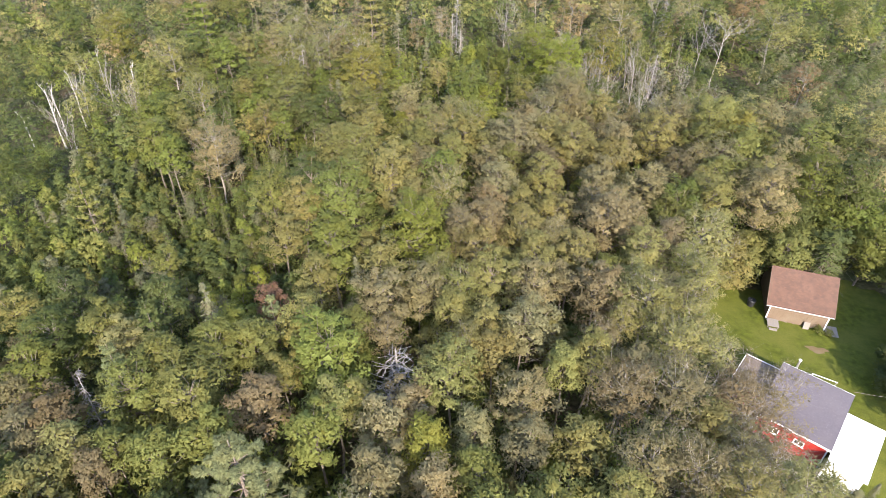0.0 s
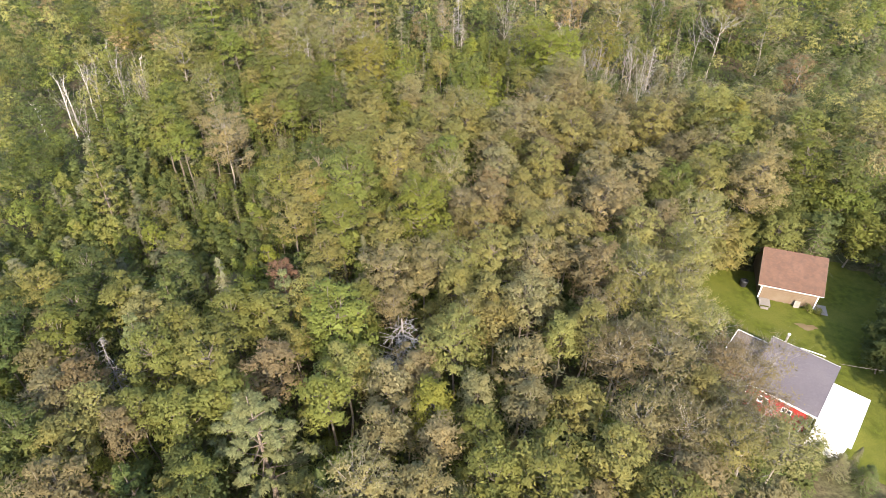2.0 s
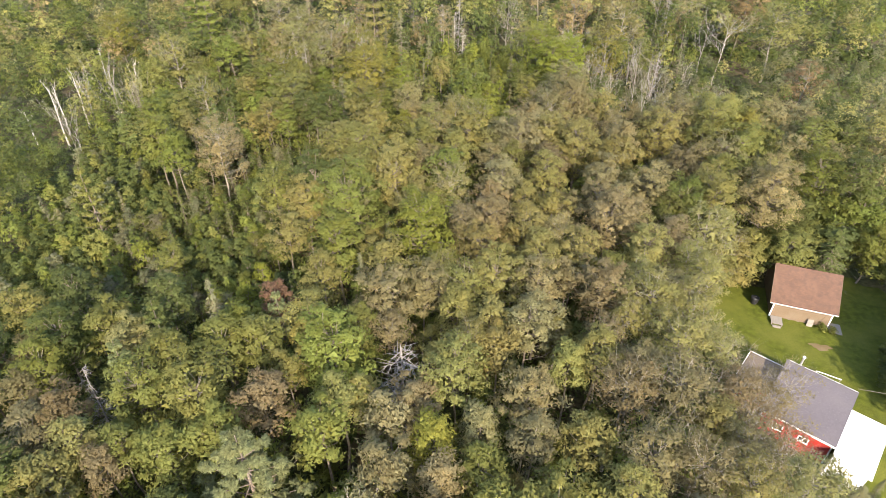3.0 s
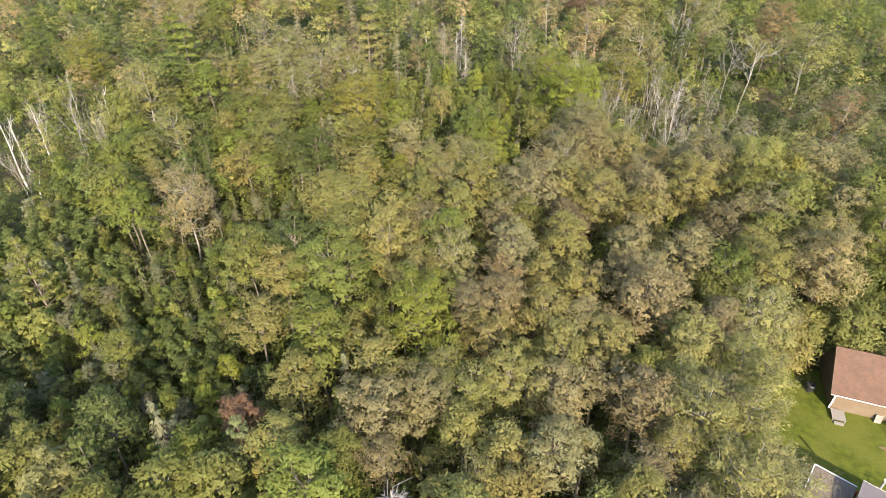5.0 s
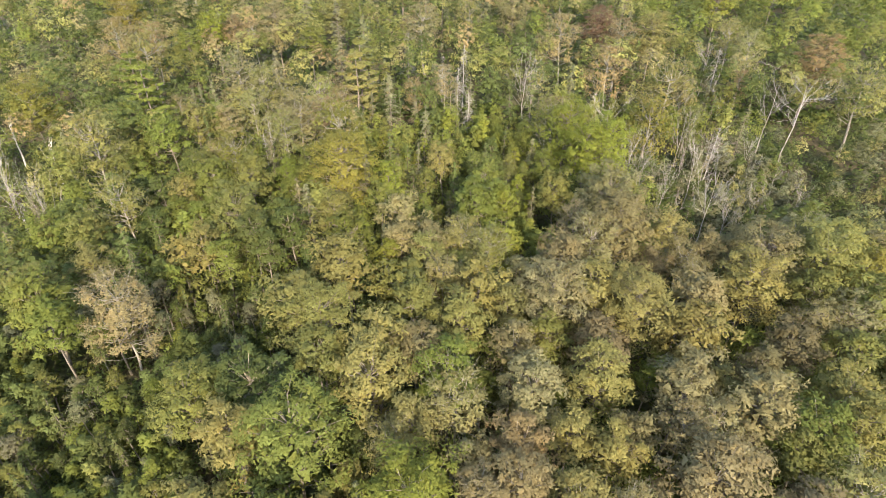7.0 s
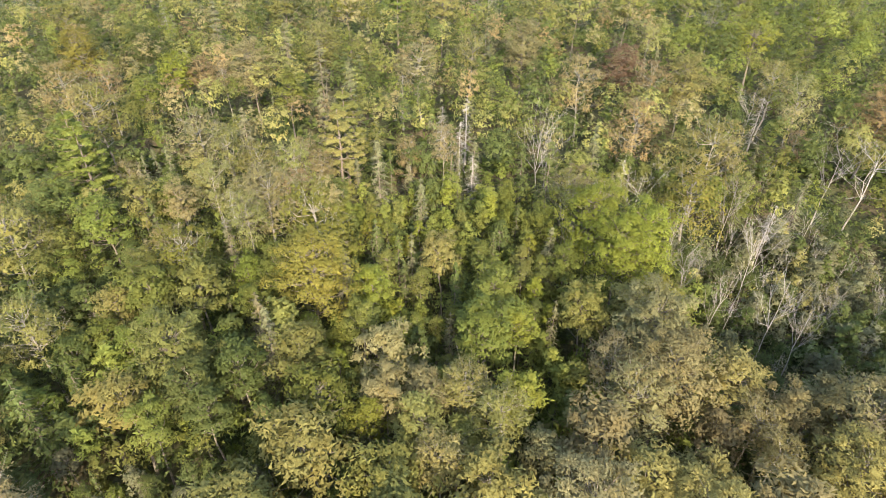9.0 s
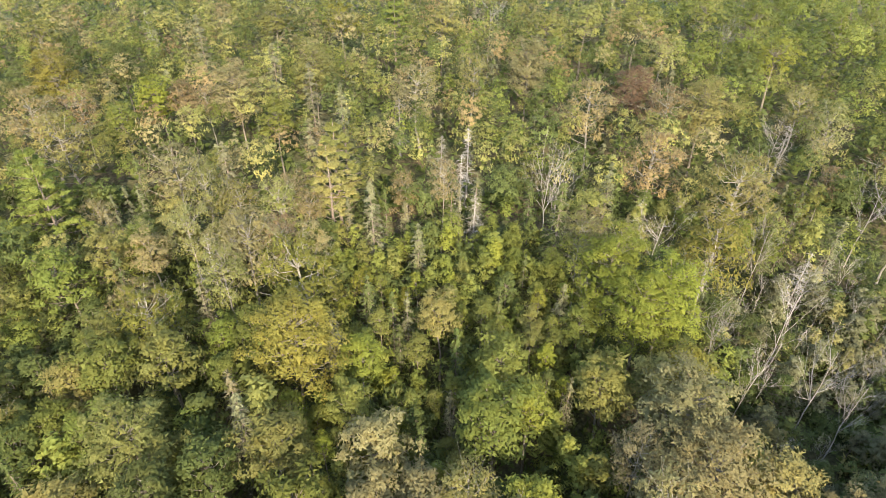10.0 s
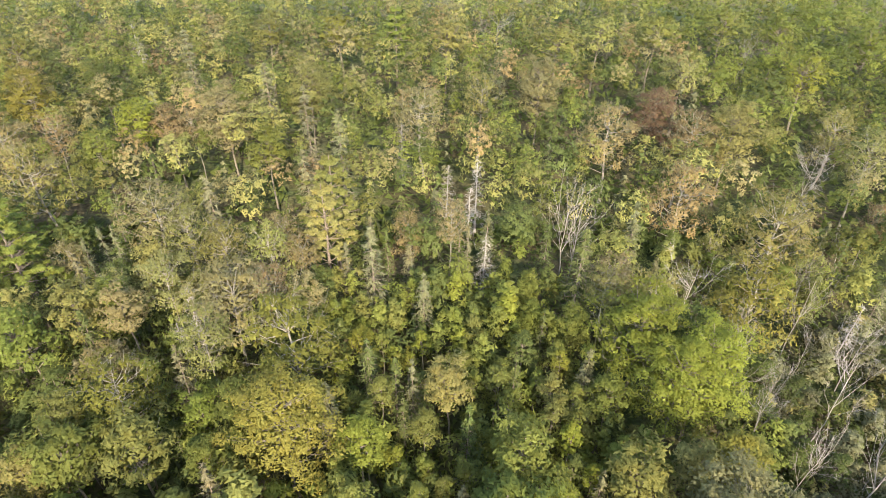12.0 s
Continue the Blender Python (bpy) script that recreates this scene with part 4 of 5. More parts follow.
plant("birch", -21.7, 49.8, 10.5, 1.5, "bright")
plant("maple", -12.2, 62.3, 18.2, 4.5, "fresh")
plant("maple", -16.7, 62.8, 16.4, 3.1, "olive")
plant("maple", -11.6, 54.0, 16.8, 3.4, "green")
plant("maple", -6.4, 68.7, 16.9, 3.5, "olive")
plant("maple", -12.1, 76.0, 17.5, 4.0, "olive")
plant("ash", 0.9, 65.6, 16.1, 2.9, "grey")
plant("maple", 3.4, 54.0, 15.6, 2.5, "olive")
plant("maple", 14.9, 53.1, 15.6, 2.5, "olive")
plant("maple", 1.4, 44.0, 15.2, 2.2, "olive")
plant("ash", -22.6, 120.8, 17.7, 4.1, "tan")
plant("ash", -36.5, 135.6, 17.9, 4.2, "tan")
plant("ash", -50.9, 111.7, 18.3, 4.5, "pale")
plant("pine", -48.9, 128.0, 17.9, 4.5, "green")
plant("pine", -15.3, 134.9, 17.9, 4.5, "olive")
plant("maple", -25.4, 95.2, 16.8, 4.3, "moss")
plant("ash", -32.0, 77.1, 17.4, 3.8, "tan")
plant("maple", -42.1, 80.3, 16.1, 2.9, "moss")
plant("birch", -31.6, 91.0, 12.0, 2.9, "olive")
plant("maple", 18.3, 117.1, 18.3, 4.5, "bright")
plant("maple", 24.2, 113.7, 17.5, 3.9, "bright")
plant("ash", 38.5, 134.2, 18.3, 4.5, "olive")
plant("bare", 60.2, 129.3, 16.7, 5.2, "grey")
plant("ash", 72.4, 132.1, 18.3, 4.5, "pale")
plant("maple", 70.4, 145.6, 18.3, 4.5, "rust")
plant("ash", 71.1, 114.8, 13.0, 3.9, "rust")
plant("maple", 6.8, 90.1, 15.4, 2.4, "bright")
plant("maple", 4.5, 97.0, 16.8, 3.4, "green")
plant("maple", -15.3, 78.8, 16.5, 3.2, "olive")
plant("maple", -2.9, 77.7, 16.4, 3.1, "moss")
plant("maple", 0.5, 68.6, 16.5, 3.1, "green")
plant("maple", -21.2, 66.3, 15.9, 2.8, "moss")
plant("maple", -17.7, 56.7, 15.5, 2.4, "olive")
plant("maple", 35.3, 85.7, 17.8, 4.2, "tan")
plant("bare", 15.1, 135.0, 16.8, 3.9, "grey")
plant("bare", -59.9, 104.3, 15.9, 3.1, "grey")
plant("bare", -61.7, 98.4, 15.7, 3.0, "grey")
plant("bare", -54.4, 102.3, 13.5, 2.3, "grey")
plant("bare", -58.8, 86.5, 15.3, 2.6, "grey")
plant("bare", 41.5, 117.9, 14.2, 2.9, "grey")
plant("dead", 4.4, 134.9, 10.5, 1.7, "grey")
plant("spruce", -8.8, 128.9, 16.2, 2.6, "silver")
plant("dead", -28.7, 124.2, 11.3, 2.1, "grey")
plant("maple", -10.5, 84.0, 17.1, 3.6, "olive")
plant("maple", -6.5, 73.1, 16.4, 3.1, "olive")
plant("maple", 1.3, 75.9, 15.9, 2.7, "olive")
plant("maple", -16.3, 68.8, 16.5, 3.2, "dark")
plant("maple", -21.3, 68.8, 15.5, 2.4, "dark")
plant("maple", -3.0, 64.5, 15.0, 2.1, "olive")
plant("maple", 12.8, 85.1, 16.7, 3.4, "tan")
plant("maple", 20.9, 98.1, 18.3, 4.5, "tan")
plant("maple", 15.8, 80.6, 16.5, 3.2, "olive")
plant("maple", 25.5, 78.7, 16.8, 3.4, "tan")
plant("maple", 43.6, 88.6, 16.9, 3.5, "olive")
plant("maple", 45.3, 83.7, 16.7, 3.3, "gold")
plant("ash", 22.4, 64.7, 15.0, 2.1, "tan")
plant("maple", 13.0, 61.8, 15.2, 2.2, "olive")
plant("maple", 10.1, 63.0, 14.9, 2.0, "olive")
plant("maple", 35.6, 67.9, 15.8, 2.7, "olive")
plant("maple", 28.1, 61.3, 15.4, 2.4, "moss")
plant("maple", -66.2, 124.0, 17.7, 4.0, "gold")
plant("pine", -52.6, 132.7, 17.9, 4.5, "green")
plant("maple", -40.2, 78.0, 16.7, 3.3, "fresh")
plant("maple", -37.1, 74.8, 15.8, 2.7, "green")
plant("ash", -40.5, 97.6, 16.5, 3.2, "pale")
plant("bare", -55.5, 102.3, 13.8, 2.6, "grey")
plant("ash", -15.7, 116.4, 18.3, 4.5, "gold")
plant("maple", -5.2, 95.0, 15.9, 2.8, "tan")
plant("maple", -14.3, 106.9, 18.0, 4.7, "gold")
plant("ash", -29.6, 109.5, 16.6, 3.3, "gold")
plant("maple", -30.9, 103.4, 15.8, 3.0, "green")
plant("maple", -25.7, 104.2, 15.6, 3.1, "moss")
plant("maple", 20.4, 110.6, 18.0, 3.9, "bright")
plant("bare", 16.7, 118.3, 14.0, 2.7, "grey")
plant("maple", 6.0, 104.0, 16.1, 2.9, "green")
plant("ash", 34.5, 125.8, 14.9, 4.5, "gold")
plant("bare", 14.4, 136.7, 16.5, 3.7, "grey")
plant("dead", -0.4, 150.4, 10.7, 1.8, "grey")
plant("dead", 3.9, 149.3, 13.3, 2.0, "grey")
plant("dead", 2.8, 145.1, 10.5, 1.8, "grey")
plant("dead", -7.7, 163.3, 11.6, 2.3, "grey")
plant("spruce", -3.0, 125.7, 12.3, 2.2, "silver")
plant("spruce", -29.6, 137.8, 16.8, 2.9, "silver")
plant("spruce", 22.2, 134.9, 15.7, 2.4, "silver")
plant("pine", -15.3, 141.1, 17.9, 4.5, "moss")
plant("ash", -20.6, 130.5, 16.3, 3.0, "pale")
plant("maple", -43.4, 160.9, 15.8, 2.7, "rust")
plant("maple", -47.9, 160.3, 16.8, 3.4, "bright")
plant("maple", -35.0, 162.8, 18.3, 4.5, "tan")
plant("ash", -54.2, 143.2, 18.3, 4.5, "pale")
plant("ash", -64.2, 153.5, 17.8, 4.1, "rust")
plant("maple", -41.3, 115.8, 16.5, 3.2, "green")
plant("maple", -38.7, 119.9, 15.8, 2.7, "olive")
plant("ash", -30.9, 125.2, 16.1, 2.9, "grey")
plant("dead", -28.4, 120.0, 10.2, 1.6, "grey")
plant("ash", -4.0, 164.2, 17.9, 4.2, "tan")
plant("maple", 15.7, 175.6, 18.3, 4.5, "tan")
plant("ash", 24.2, 157.1, 18.3, 4.5, "rust")
plant("maple", 33.0, 165.6, 17.3, 3.8, "red")
plant("ash", 30.3, 140.9, 18.1, 4.3, "rust")
plant("maple", 42.8, 157.6, 18.3, 4.5, "olive")
plant("bare", 26.8, 126.6, 14.7, 3.4, "grey")
plant("bare", 28.9, 116.4, 13.9, 2.7, "grey")
plant("bare", 28.6, 109.9, 14.1, 2.8, "grey")
plant("bare", 30.1, 104.8, 13.5, 2.3, "grey")
plant("bare", 37.4, 113.1, 13.8, 2.6, "grey")
plant("dead", 44.8, 123.6, 9.9, 1.5, "grey")
plant("bare", 37.1, 104.7, 14.3, 3.0, "grey")
plant("bare", 38.3, 101.3, 13.8, 2.5, "grey")
plant("bare", 57.6, 133.0, 15.4, 4.0, "grey")
plant("dead", 55.9, 154.6, 11.3, 2.1, "grey")
plant("ash", 60.1, 151.2, 17.1, 3.6, "grey")
plant("bare", 39.8, 125.4, 13.8, 2.5, "grey")
plant("bare", 64.2, 205.0, 13.9, 2.7, "grey")
plant("ash", 17.3, 89.7, 16.7, 3.3, "tan")
plant("ash", 15.9, 93.8, 15.5, 2.4, "tan")
plant("maple", 22.4, 94.9, 15.8, 2.7, "tan")
plant("maple", 26.0, 92.0, 15.7, 2.6, "olive")
plant("maple", -13.6, 94.3, 16.1, 2.9, "moss")
plant("maple", -18.4, 92.4, 15.4, 2.4, "dark")
plant("maple", -7.6, 105.3, 14.9, 2.0, "bright")
plant("maple", -0.2, 112.4, 14.0, 2.5, "olive")
plant("maple", 15.1, 102.1, 15.0, 3.0, "moss")
plant("maple", 22.9, 104.2, 14.4, 2.5, "gold")
plant("maple", -19.8, 87.8, 14.9, 2.0, "dark")
plant("maple", -24.8, 87.3, 14.8, 2.0, "green")
plant("maple", -6.4, 87.8, 14.3, 1.5, "bright")
plant("maple", -2.2, 87.3, 15.1, 2.2, "olive")
plant("maple", 7.8, 99.5, 14.7, 1.9, "bright")
plant("maple", 3.6, 99.6, 15.4, 2.4, "green")
plant("maple", -23.6, 171.3, 18.3, 4.5, "olive")
plant("spruce", 14.2, 127.3, 17.1, 3.0, "dark")
plant("maple_light", -22.9, 203.1, 18.3, 4.5, "gold")
plant("pine_light", -11.3, 206.6, 17.9, 4.5, "green")
plant("maple_light", -0.4, 198.0, 18.3, 4.5, "olive")
plant("bare", 11.1, 213.9, 15.8, 4.4, "grey")
plant("ash", 5.3, 173.0, 17.0, 3.6, "olive")
plant("maple_light", 21.6, 195.0, 18.3, 4.5, "pale")
plant("bare", 63.7, 201.2, 14.4, 3.1, "grey")
plant("spruce", -30.4, 170.4, 17.7, 3.4, "silver")
plant("spruce", -49.4, 187.8, 18.0, 3.5, "silver")
plant("spruce", -76.0, 196.6, 18.4, 3.7, "dark")
plant("spruce", -16.0, 154.3, 17.8, 3.4, "silver")
plant("spruce", -22.4, 162.6, 17.3, 3.2, "silver")
plant("dead", -70.7, 212.6, 12.1, 2.6, "grey")
plant("maple", -69.4, 168.8, 18.3, 4.5, "gold")
plant("ash", -39.8, 161.0, 15.2, 2.2, "rust")
plant("ash", 35.9, 157.1, 17.3, 3.8, "rust")
plant("ash", 58.9, 159.6, 16.8, 3.4, "grey")
plant("bare", 51.9, 150.8, 14.6, 3.2, "grey")
plant("maple_light", 42.4, 180.7, 17.7, 4.1, "grey")
plant("maple_light", 64.5, 180.2, 18.3, 4.5, "bright")
plant("maple_light", 85.6, 197.3, 18.3, 4.5, "green")
plant("maple_light", 59.9, 208.3, 18.3, 4.5, "fresh")
plant("maple_light", 70.5, 204.5, 18.3, 4.5, "green")
plant("maple_light", 43.8, 203.5, 18.3, 4.5, "moss")
plant("maple_light", 31.7, 203.1, 18.3, 4.5, "pale")
plant("maple", -50.1, 151.5, 16.0, 2.8, "green")
plant("ash", -59.5, 157.0, 15.6, 2.5, "rust")
plant("maple_light", -79.8, 184.8, 18.3, 4.5, "moss")
plant("maple", -60.1, 175.4, 17.5, 3.9, "dark")
plant("maple", -26.4, 152.8, 16.6, 3.2, "green")
plant("maple_light", -37.7, 200.5, 18.3, 4.5, "moss")
plant("spruce", -19.4, 145.3, 16.4, 2.7, "silver")

# a dead white spruce in a gap of the canopy
plant("dead", -3.9, 38.0, 12.4, 3.8, "grey", "dead trees")
plant("dead", -30.0, 33.8, 13.4, 1.6, "grey", "dead trees")

# pale dead trunks at the edge of the bog
for x, y, high in ((-68.0, 98.8, 13.5), (-68.4, 107.3, 12.5), (-74.4, 99.8, 7.8), (-63.3, 120.0, 9.0), (-60.0, 105.0, 6.6), (-64.5, 96.2, 6.0), (-72.9, 126.1, 10.0), (-70.6, 104.0, 11.0)):
    plant("snag", x, y, high, 1.2, "grey", "dead trees")

# shrubs and conifers in the yard
plant("spruce", 33.4, 32.4, 3.6, 1.7, "dark", "yard shrubs")
plant("spruce", 36.0, 31.0, 3.2, 1.6, "dark", "yard shrubs")
plant("spruce", 39.3, 30.2, 3.8, 0.75, "silver", "yard shrubs")
plant("spruce", 37.8, 30.0, 3.0, 1.5, "silver", "yard shrubs")
plant("spruce", 39.7, 28.7, 3.0, 1.5, "dark", "yard shrubs")
for x, y, high, wide in ((32.6, 32.4, 2.6, 1.7), (29.9, 34.4, 2.4, 1.7), (31.2, 30.2, 3.2, 2.0), (28.4, 37.0, 2.6, 1.8), (29.6, 39.6, 2.4, 1.6), (33.4, 43.6, 2.2, 1.5), (35.6, 45.0, 1.8, 1.2), (30.6, 42.4, 2.8, 1.8), (33.2, 28.8, 3.0, 1.8)):
    plant("shrub", x, y, high, wide, "dark", "yard shrubs")
plant("shrub", 46.6, 53.0, 1.0, 0.65, "fresh", "yard shrubs")
plant("shrub", 47.6, 52.5, 0.9, 0.6, "fresh", "yard shrubs")
for x, y, high, wide in ((30.4, 36.6, 10.4, 3.1), (29.6, 37.6, 10.8, 2.8), (30.4, 32.2, 10.0, 2.6), (27.6, 33.8, 12.0, 3.0), (28.2, 29.6, 11.0, 2.8), (28.6, 41.4, 10.6, 2.6), (32.0, 37.2, 11.4, 2.8), (35.0, 60.6, 11.0, 2.8)):
    plant("ash_sparse", x, y, high, wide, "brown" if y < 44 else "olive", "trees round the yard")
for x, y, high, wide, tint in ((50.8, 36.5, 8.0, 3.0, "dark"), (54.5, 39.5, 11.0, 3.6, "dark"), (58.0, 43.0, 12.5, 3.6, "dark"), (54.6, 33.0, 14.0, 3.6, "green"), (57.2, 29.5, 15.0, 4.0, "green"), (61.5, 46.0, 13.0, 3.4, "dark"), (60.0, 34.5, 12.0, 3.0, "green"), (63.0, 52.0, 12.0, 3.2, "dark"), (57.0, 68.6, 12.0, 3.6, "green")):
    plant("maple", x, y, high, wide, tint, "trees round the yard")
for x, y, high, wide, tint in ((49.2, 42.6, 4.6, 2.1, "dark"), (51.6, 45.8, 5.5, 2.3, "dark"), (52.4, 40.6, 8.0, 2.6, "dark"), (54.6, 48.6, 7.5, 2.5, "dark"), (56.4, 50.4, 6.5, 2.6, "dark"), (58.5, 56.0, 8.0, 2.8, "dark"), (56.0, 62.2, 8.5, 2.8, "green"), (60.6, 62.0, 9.0, 3.0, "green"), (51.6, 64.0, 8.0, 2.8, "dark"), (47.4, 64.6, 8.5, 2.8, "moss"),
                               (43.6, 63.6, 8.0, 2.6, "dark"), (40.0, 62.4, 8.5, 2.6, "moss"), (36.8, 60.6, 8.0, 2.6, "olive"), (53.4, 68.0, 10.0, 3.0, "green"), (49.2, 68.4, 10.0, 3.0, "dark"), (45.0, 67.6, 10.0, 3.0, "moss"), (34.6, 61.0, 8.0, 2.6, "moss"), (62.0, 67.0, 10.0, 3.0, "dark")):
    plant("thicket", x, y, high, wide, tint, "trees round the yard")


# ---- the forest between the trees above ----
def bog(x, y):
    """The wet ground where the trees stay low and many have died."""
    return x > 28 + 3 * math.sin(y * 0.3) and 92 <= y < 128


def birches(x, y):
    """The thicket of young birches."""
    return -58 < x < -15 + 0.05 * (y - 50) and 46 < y < 86


def young(x, y):
    """Close-set saplings on the old clearing."""
    return abs(x + 1) < 14 and 90 < y < 132


def stand(x, y):
    """Which kinds and tints grow at a place: (kind, share, radius, tints)."""
    # darker greens, partly the leaves' own, partly shade put into the tints
    if birches(x, y):
        return [("birch", 0.92, 1.15, ("moss", "dark", "green", "silver", "dark", "dark")), ("spruce", 0.06, 1.3, ("silver", "dark", "dark")), ("maple", 0.02, 1.8, ("moss", "green"))]
    if x > -6 and y < 92 and not (x > 52 and y < 70):
        return [("maple", 0.66, 2.7, ("tan", "olive", "olive", "brown", "tan", "moss")), ("ash", 0.24, 2.6, ("tan", "olive", "grey")), ("birch", 0.10, 1.7, ("olive", "green"))]
    if bog(x, y):
        return [("birch", 0.50, 1.5, ("silver", "dark", "silver", "dark", "grey")), ("shrub", 0.30, 1.8, ("dark", "silver")), ("bare", 0.26, 1.3, ("grey",))]
    # the dark tints here also carry some of the shade among the trees
    if x < -15 and y <= 46:
        return [("maple", 0.7, 2.5, ("moss", "dark", "green", "brown")), ("birch", 0.2, 1.7, ("moss", "dark")), ("pine", 0.1, 2.4, ("dark", "blue"))]
    if young(x, y):
        return [("birch", 0.80, 1.35, ("green", "fresh", "fresh", "dark", "moss", "bright")), ("maple", 0.12, 1.9, ("green", "moss", "fresh")), ("spruce", 0.08, 1.8, ("silver", "dark"))]
    # darker foliage, with some shade coloured into the tints as well
    if y < 112 and x < -14:
        return [("birch", 0.50, 1.8, ("moss", "dark", "green", "dark")), ("maple", 0.42, 2.4, ("dark", "moss", "green", "olive")), ("spruce", 0.08, 2.0, ("dark", "silver"))]
    if y < 112:
        return [("birch", 0.50, 1.8, ("moss", "green", "olive", "dark", "fresh")), ("maple", 0.40, 2.4, ("olive", "moss", "green")), ("spruce", 0.10, 2.0, ("dark", "silver"))]
    if x > 45 and y > 150:
        return [("maple", 0.6, 3.2, ("moss", "green", "dark", "fresh")), ("birch", 0.25, 2.0, ("green", "moss")), ("spruce", 0.15, 2.2, ("dark",))]
    return [("maple", 0.28, 2.7, ("olive", "dark", "tan", "green", "moss", "dark")), ("spruce", 0.22, 1.9, ("silver", "dark", "dark", "silver")), ("ash", 0.28, 2.7, ("pale", "tan", "olive", "rust", "pale")), ("bare", 0.05, 2.2, ("grey",)), ("birch", 0.17, 1.9, ("moss", "dark", "green"))]


def in_view(x, y):
    d = min(158.0, y + 3.6)
    return abs(x) < 0.76 * (0.8 * d + 27) + 4 and 12 < y < 258


HIGH = dict(maple=(11.6, 1.5), ash=(12.0, 1.5), birch=(8.2, 2.1), spruce=(8.0, 3.0), pine=(12.0, 1.2), bare=(10.0, 1.4), shrub=(1.6, 1.0))
WOODS = {}


def far_tree(kind, x, y, high, wide, tint):
    """Far trees are joined by tint into a few meshes of woodland."""
    name, label, trunk, limbs, crown, h0, w0 = GROWN[kind][int(dice.integers(0, len(GROWN[kind])))]
    s, tall, lift = crown_fit(kind, high, wide, h0, w0)
    v = np.empty(len(crown.vertices) * 3)
    crown.vertices.foreach_get("co", v)
    v = v.reshape(-1, 3) * np.array([s, s, tall])
    n = CROWN_LIGHT[crown.name].copy()
    a = dice.uniform(0, 6.2832)
    turn = np.array([[math.cos(a), math.sin(a)], [-math.sin(a), math.cos(a)]])
    v[:, :2], n[:, :2] = v[:, :2] @ turn, n[:, :2] @ turn
    far = kind.endswith(("_light", "_far", "_horizon"))
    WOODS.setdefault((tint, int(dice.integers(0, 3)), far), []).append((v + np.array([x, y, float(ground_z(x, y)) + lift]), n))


def fill(count, tries, gap, only=None):
    rng = np.random.default_rng(only or 3)
    xs, ys, ws = (list(c) for c in zip(*STANDING))
    first, made, saplings = len(xs), 0, 0
    for _ in range(tries):
        y = rng.uniform(12, 268)
        x = rng.uniform(-165, 165)
        if not in_view(x, y) or on_lawn(x, y, 1.2) or (28 < x < 44 and 30 < y < 46 and (x - 37) * 0.66 + (y - 34) * 0.75 > -1.5):
            continue
        if (40 < x < 56 and 54 < y < 66) or (x > 26 and y < 47):
            continue
        kinds = stand(x, y)
        pick, share = rng.random(), 0.0
        for kind, part_of, wide, tints in kinds:
            share += part_of
            if pick <= share:
                break
        wide = wide * rng.uniform(0.7, 1.2)
        near = np.hypot(np.array(xs) - x, np.array(ys) - y)
        room = 0.60 if birches(x, y) or young(x, y) else 0.5 if bog(x, y) else gap if y < 138 else 0.74
        room = np.where(np.arange(len(ws)) < first, max(room, 0.70), room)
        if (near < room * (np.array(ws) + wide)).any():
            continue
        tint = tints[int(rng.integers(0, len(tints)))]
        h, k = HIGH[kind]
        high = (h + k * wide) * (rng.uniform(0.92, 1.06) if y < 96 else rng.uniform(0.72, 1.08)) * (0.86 if birches(x, y) else 0.66 if bog(x, y) else 1.0)
        off = y > 130 or abs(x) > 40
        use = kind + "_light" if off and kind + "_light" in GROWN else kind
        if y > 138 or abs(x) > 56:
            if kind not in ("bare", "shrub"):
                far_tree("spruce_far" if kind == "spruce" else "maple_horizon" if y > 196 else "maple_far", x, y, high + (3 if kind == "birch" else 0), wide, tint)
        elif (y > 120 or abs(x) > 42) and kind in ("maple", "birch") or (kind == "birch" and saplings >= 270):
            far_tree("birch_light" if kind == "birch" else use, x, y, high, wide, tint)
        else:
            plant(use, x, y, high, wide, tint)
            saplings += kind == "birch"
        xs.append(x), ys.append(y), ws.append(wide)
        made += 1
        if made >= count:
            break
    return made


fill(4200, 60000, 0.62)

# unseen woods, added behind the camera and beside its way; they also cast shade
behind = np.random.default_rng(15)
kept = []
for _ in range(2200):
    x, y, wide = behind.uniform(-84, 62), behind.uniform(-44, 46), behind.uniform(2.6, 3.8)
    if in_view(x, y) or (x > 22 and y > 4) or any(math.hypot(x - u, y - v) < 0.72 * (wide + w) for u, v, w in kept):
        continue
    kept.append((x, y, wide))
    far_tree("maple_horizon", x, y, behind.uniform(13.0, 16.5), wide, ("olive", "tan", "moss", "green", "dark")[int(behind.integers(0, 5))])

# the lower storey: young trees and shrubs wherever the canopy leaves gaps

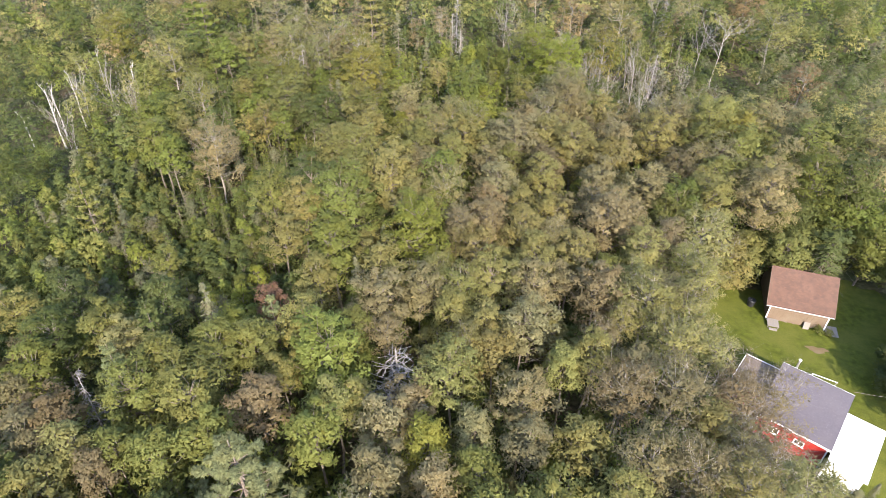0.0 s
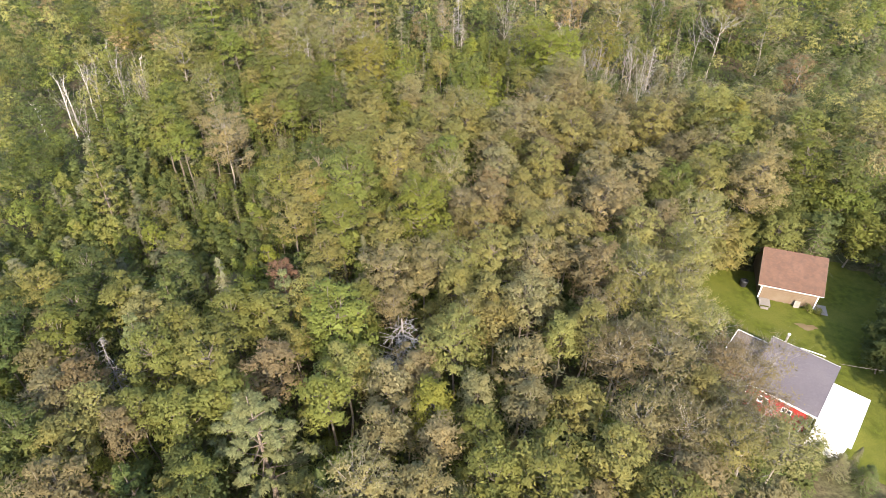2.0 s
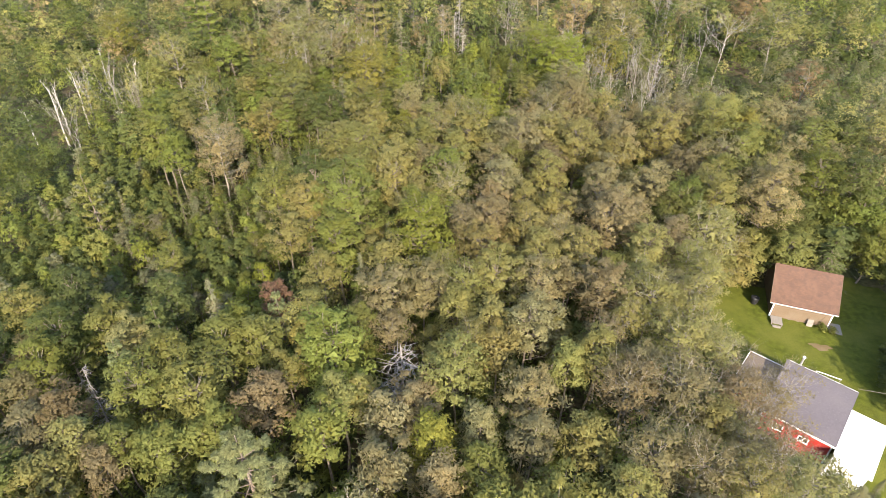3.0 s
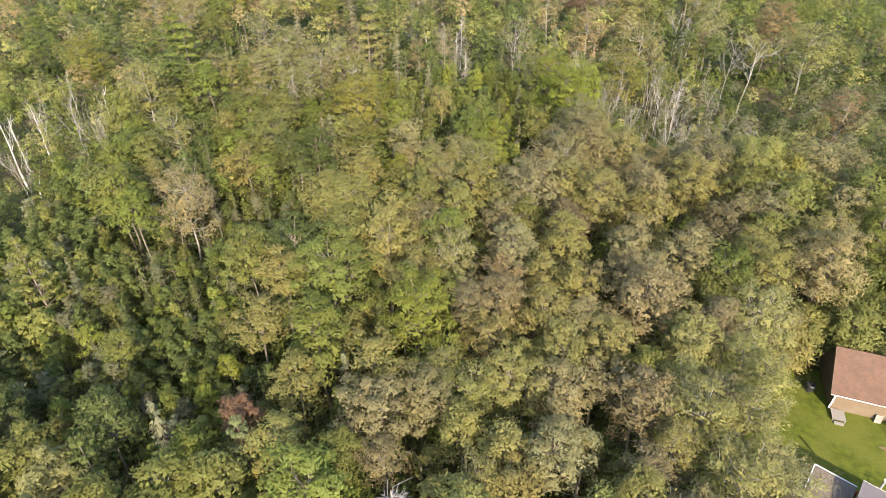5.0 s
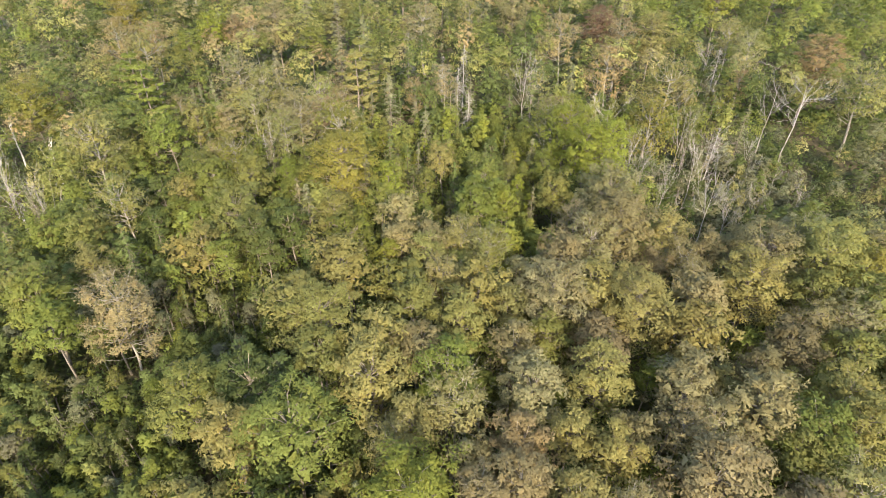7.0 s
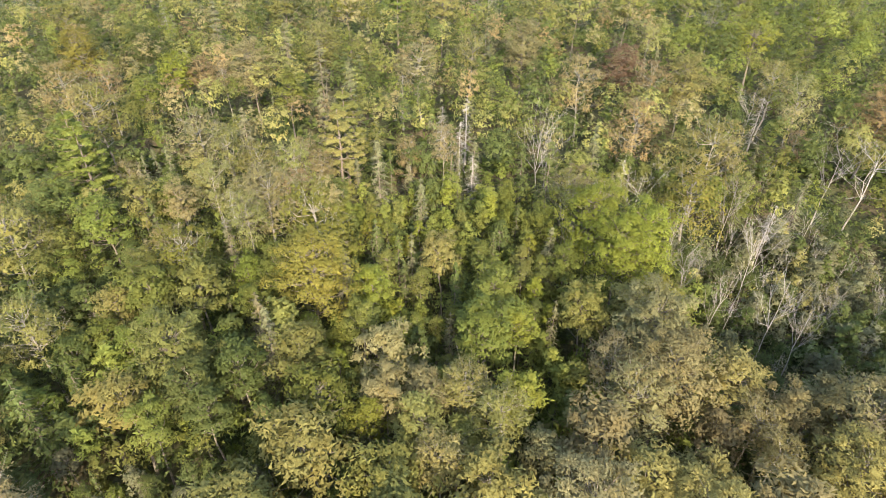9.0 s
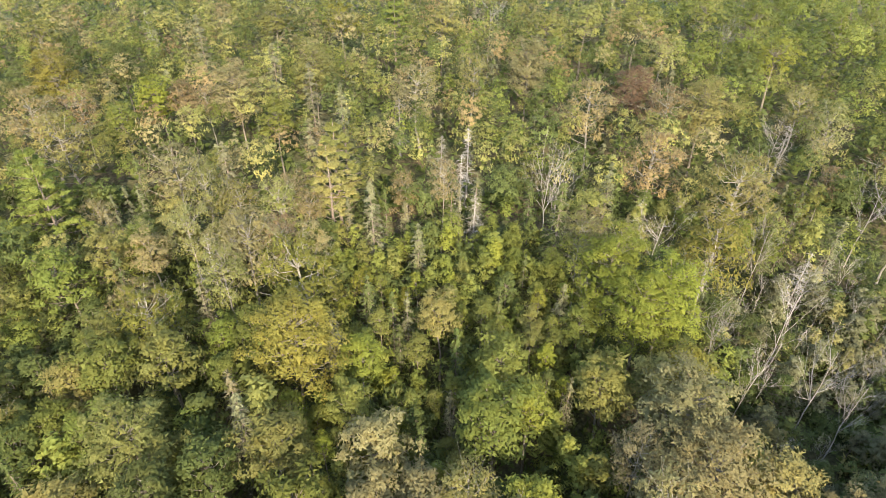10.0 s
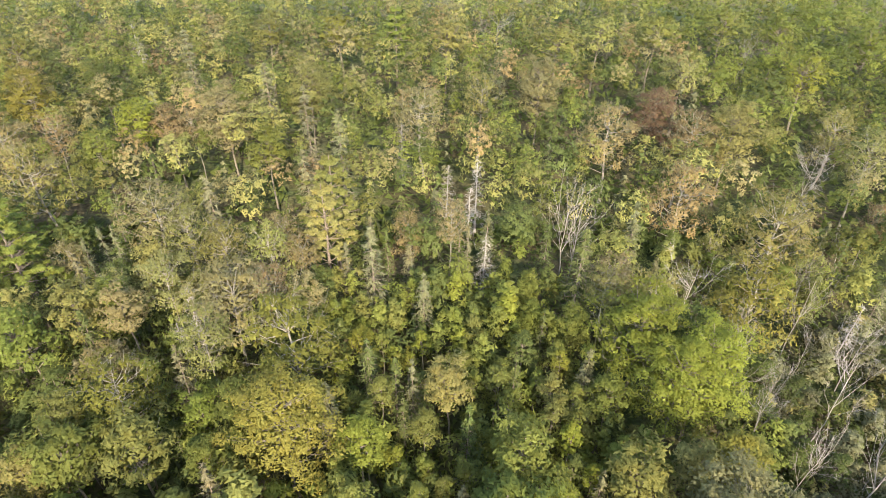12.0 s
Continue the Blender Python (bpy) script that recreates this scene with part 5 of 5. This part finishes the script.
def lower_storey(tries):
    rng = np.random.default_rng(9)
    xs, ys, ws = (np.array(c) for c in zip(*STANDING))
    grid, made = {}, 0
    for _ in range(tries):
        y = rng.uniform(16, 132)
        x = rng.uniform(-66, 66)
        if not in_view(x, y) or on_lawn(x, y, 0.8) or (x > 27 and y < 47) or (40 < x < 56 and 54 < y < 66):
            continue
        room = np.hypot(xs - x, ys - y) - 0.66 * ws
        if room.min() < 0:
            continue
        cell = (int(x / 2.5), int(y / 2.5))
        if cell in grid:
            continue
        grid[cell] = 1
        tint = (("silver", "dark", "blue", "silver", "dark", "grey") if bog(x, y) else ("moss", "green", "green", "dark", "fresh", "dark"))[int(rng.integers(0, 6))]
        wide = rng.uniform(1.0, 1.7)
        if abs(x) < 34 and y < 100 and made < 180:
            plant("shrub", x, y, wide * rng.uniform(1.6, 2.8), wide, tint, "undergrowth shrubs")
            made += 1
        else:
            far_tree("bush_far", x, y, rng.uniform(3.0, 5.0) if bog(x, y) else rng.uniform(4.5, 6.0) if birches(x, y) else rng.uniform(7.0, 8.8) if young(x, y) else rng.uniform(8.0, 10.5), wide * 1.35, tint)


lower_storey(11000)

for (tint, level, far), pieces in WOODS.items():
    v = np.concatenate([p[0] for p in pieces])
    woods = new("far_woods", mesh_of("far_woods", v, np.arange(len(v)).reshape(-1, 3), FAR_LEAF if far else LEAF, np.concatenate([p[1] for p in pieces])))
    # random levels, raised overall: the stronger front light far off is put into colour
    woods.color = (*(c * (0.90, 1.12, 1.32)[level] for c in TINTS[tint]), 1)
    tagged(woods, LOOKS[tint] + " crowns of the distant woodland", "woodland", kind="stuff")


def brush():
    """Waist-high to head-high brush that closes the floor between the trunks."""
    rng = np.random.default_rng(21)
    n = 60000
    y = rng.uniform(14, 150, n)
    x = rng.uniform(-1, 1, n) * (30 + 0.55 * y)
    keep = ~on_lawn(x, y, 0.3) & ~((x > 26) & (x < 46) & (y > 27) & (y < 47)) & ~((x > 40) & (x < 57) & (y > 54) & (y < 66)) & ~((x > 31) & (y < 37))
    x, y = x[keep], y[keep]
    mound = 0.5 + 0.5 * np.sin(x * 0.9 + 2 * np.sin(y * 0.37)) * np.sin(y * 0.8 + 1.7 * np.sin(x * 0.41))
    z = ground_z(x, y) + (0.25 + 1.9 * mound) * rng.uniform(0.6, 1.0, len(x))
    p = np.stack([x, y, z], -1)
    fx, fy = rng.uniform(-150, 150, 16000), rng.uniform(145, 275, 16000)
    p = np.concatenate([p, np.stack([fx, fy, ground_z(fx, fy) + rng.uniform(0.5, 4.0, 16000)], -1)])
    out = rng.normal(0, 0.45, p.shape) + np.array([0, -0.25, 0.8])
    v, f, lit = leaf_cards(rng, p, unit(out), np.where(p[:, 1:2] > 145, 1.5, 0.62))
    ob = new("undergrowth", mesh_of("undergrowth", v, f, FAR_LEAF, lit))
    ob.color = (0.085, 0.105, 0.030, 1)
    tagged(ob, "dense dark green brush on the forest floor", "undergrowth", kind="stuff")


brush()
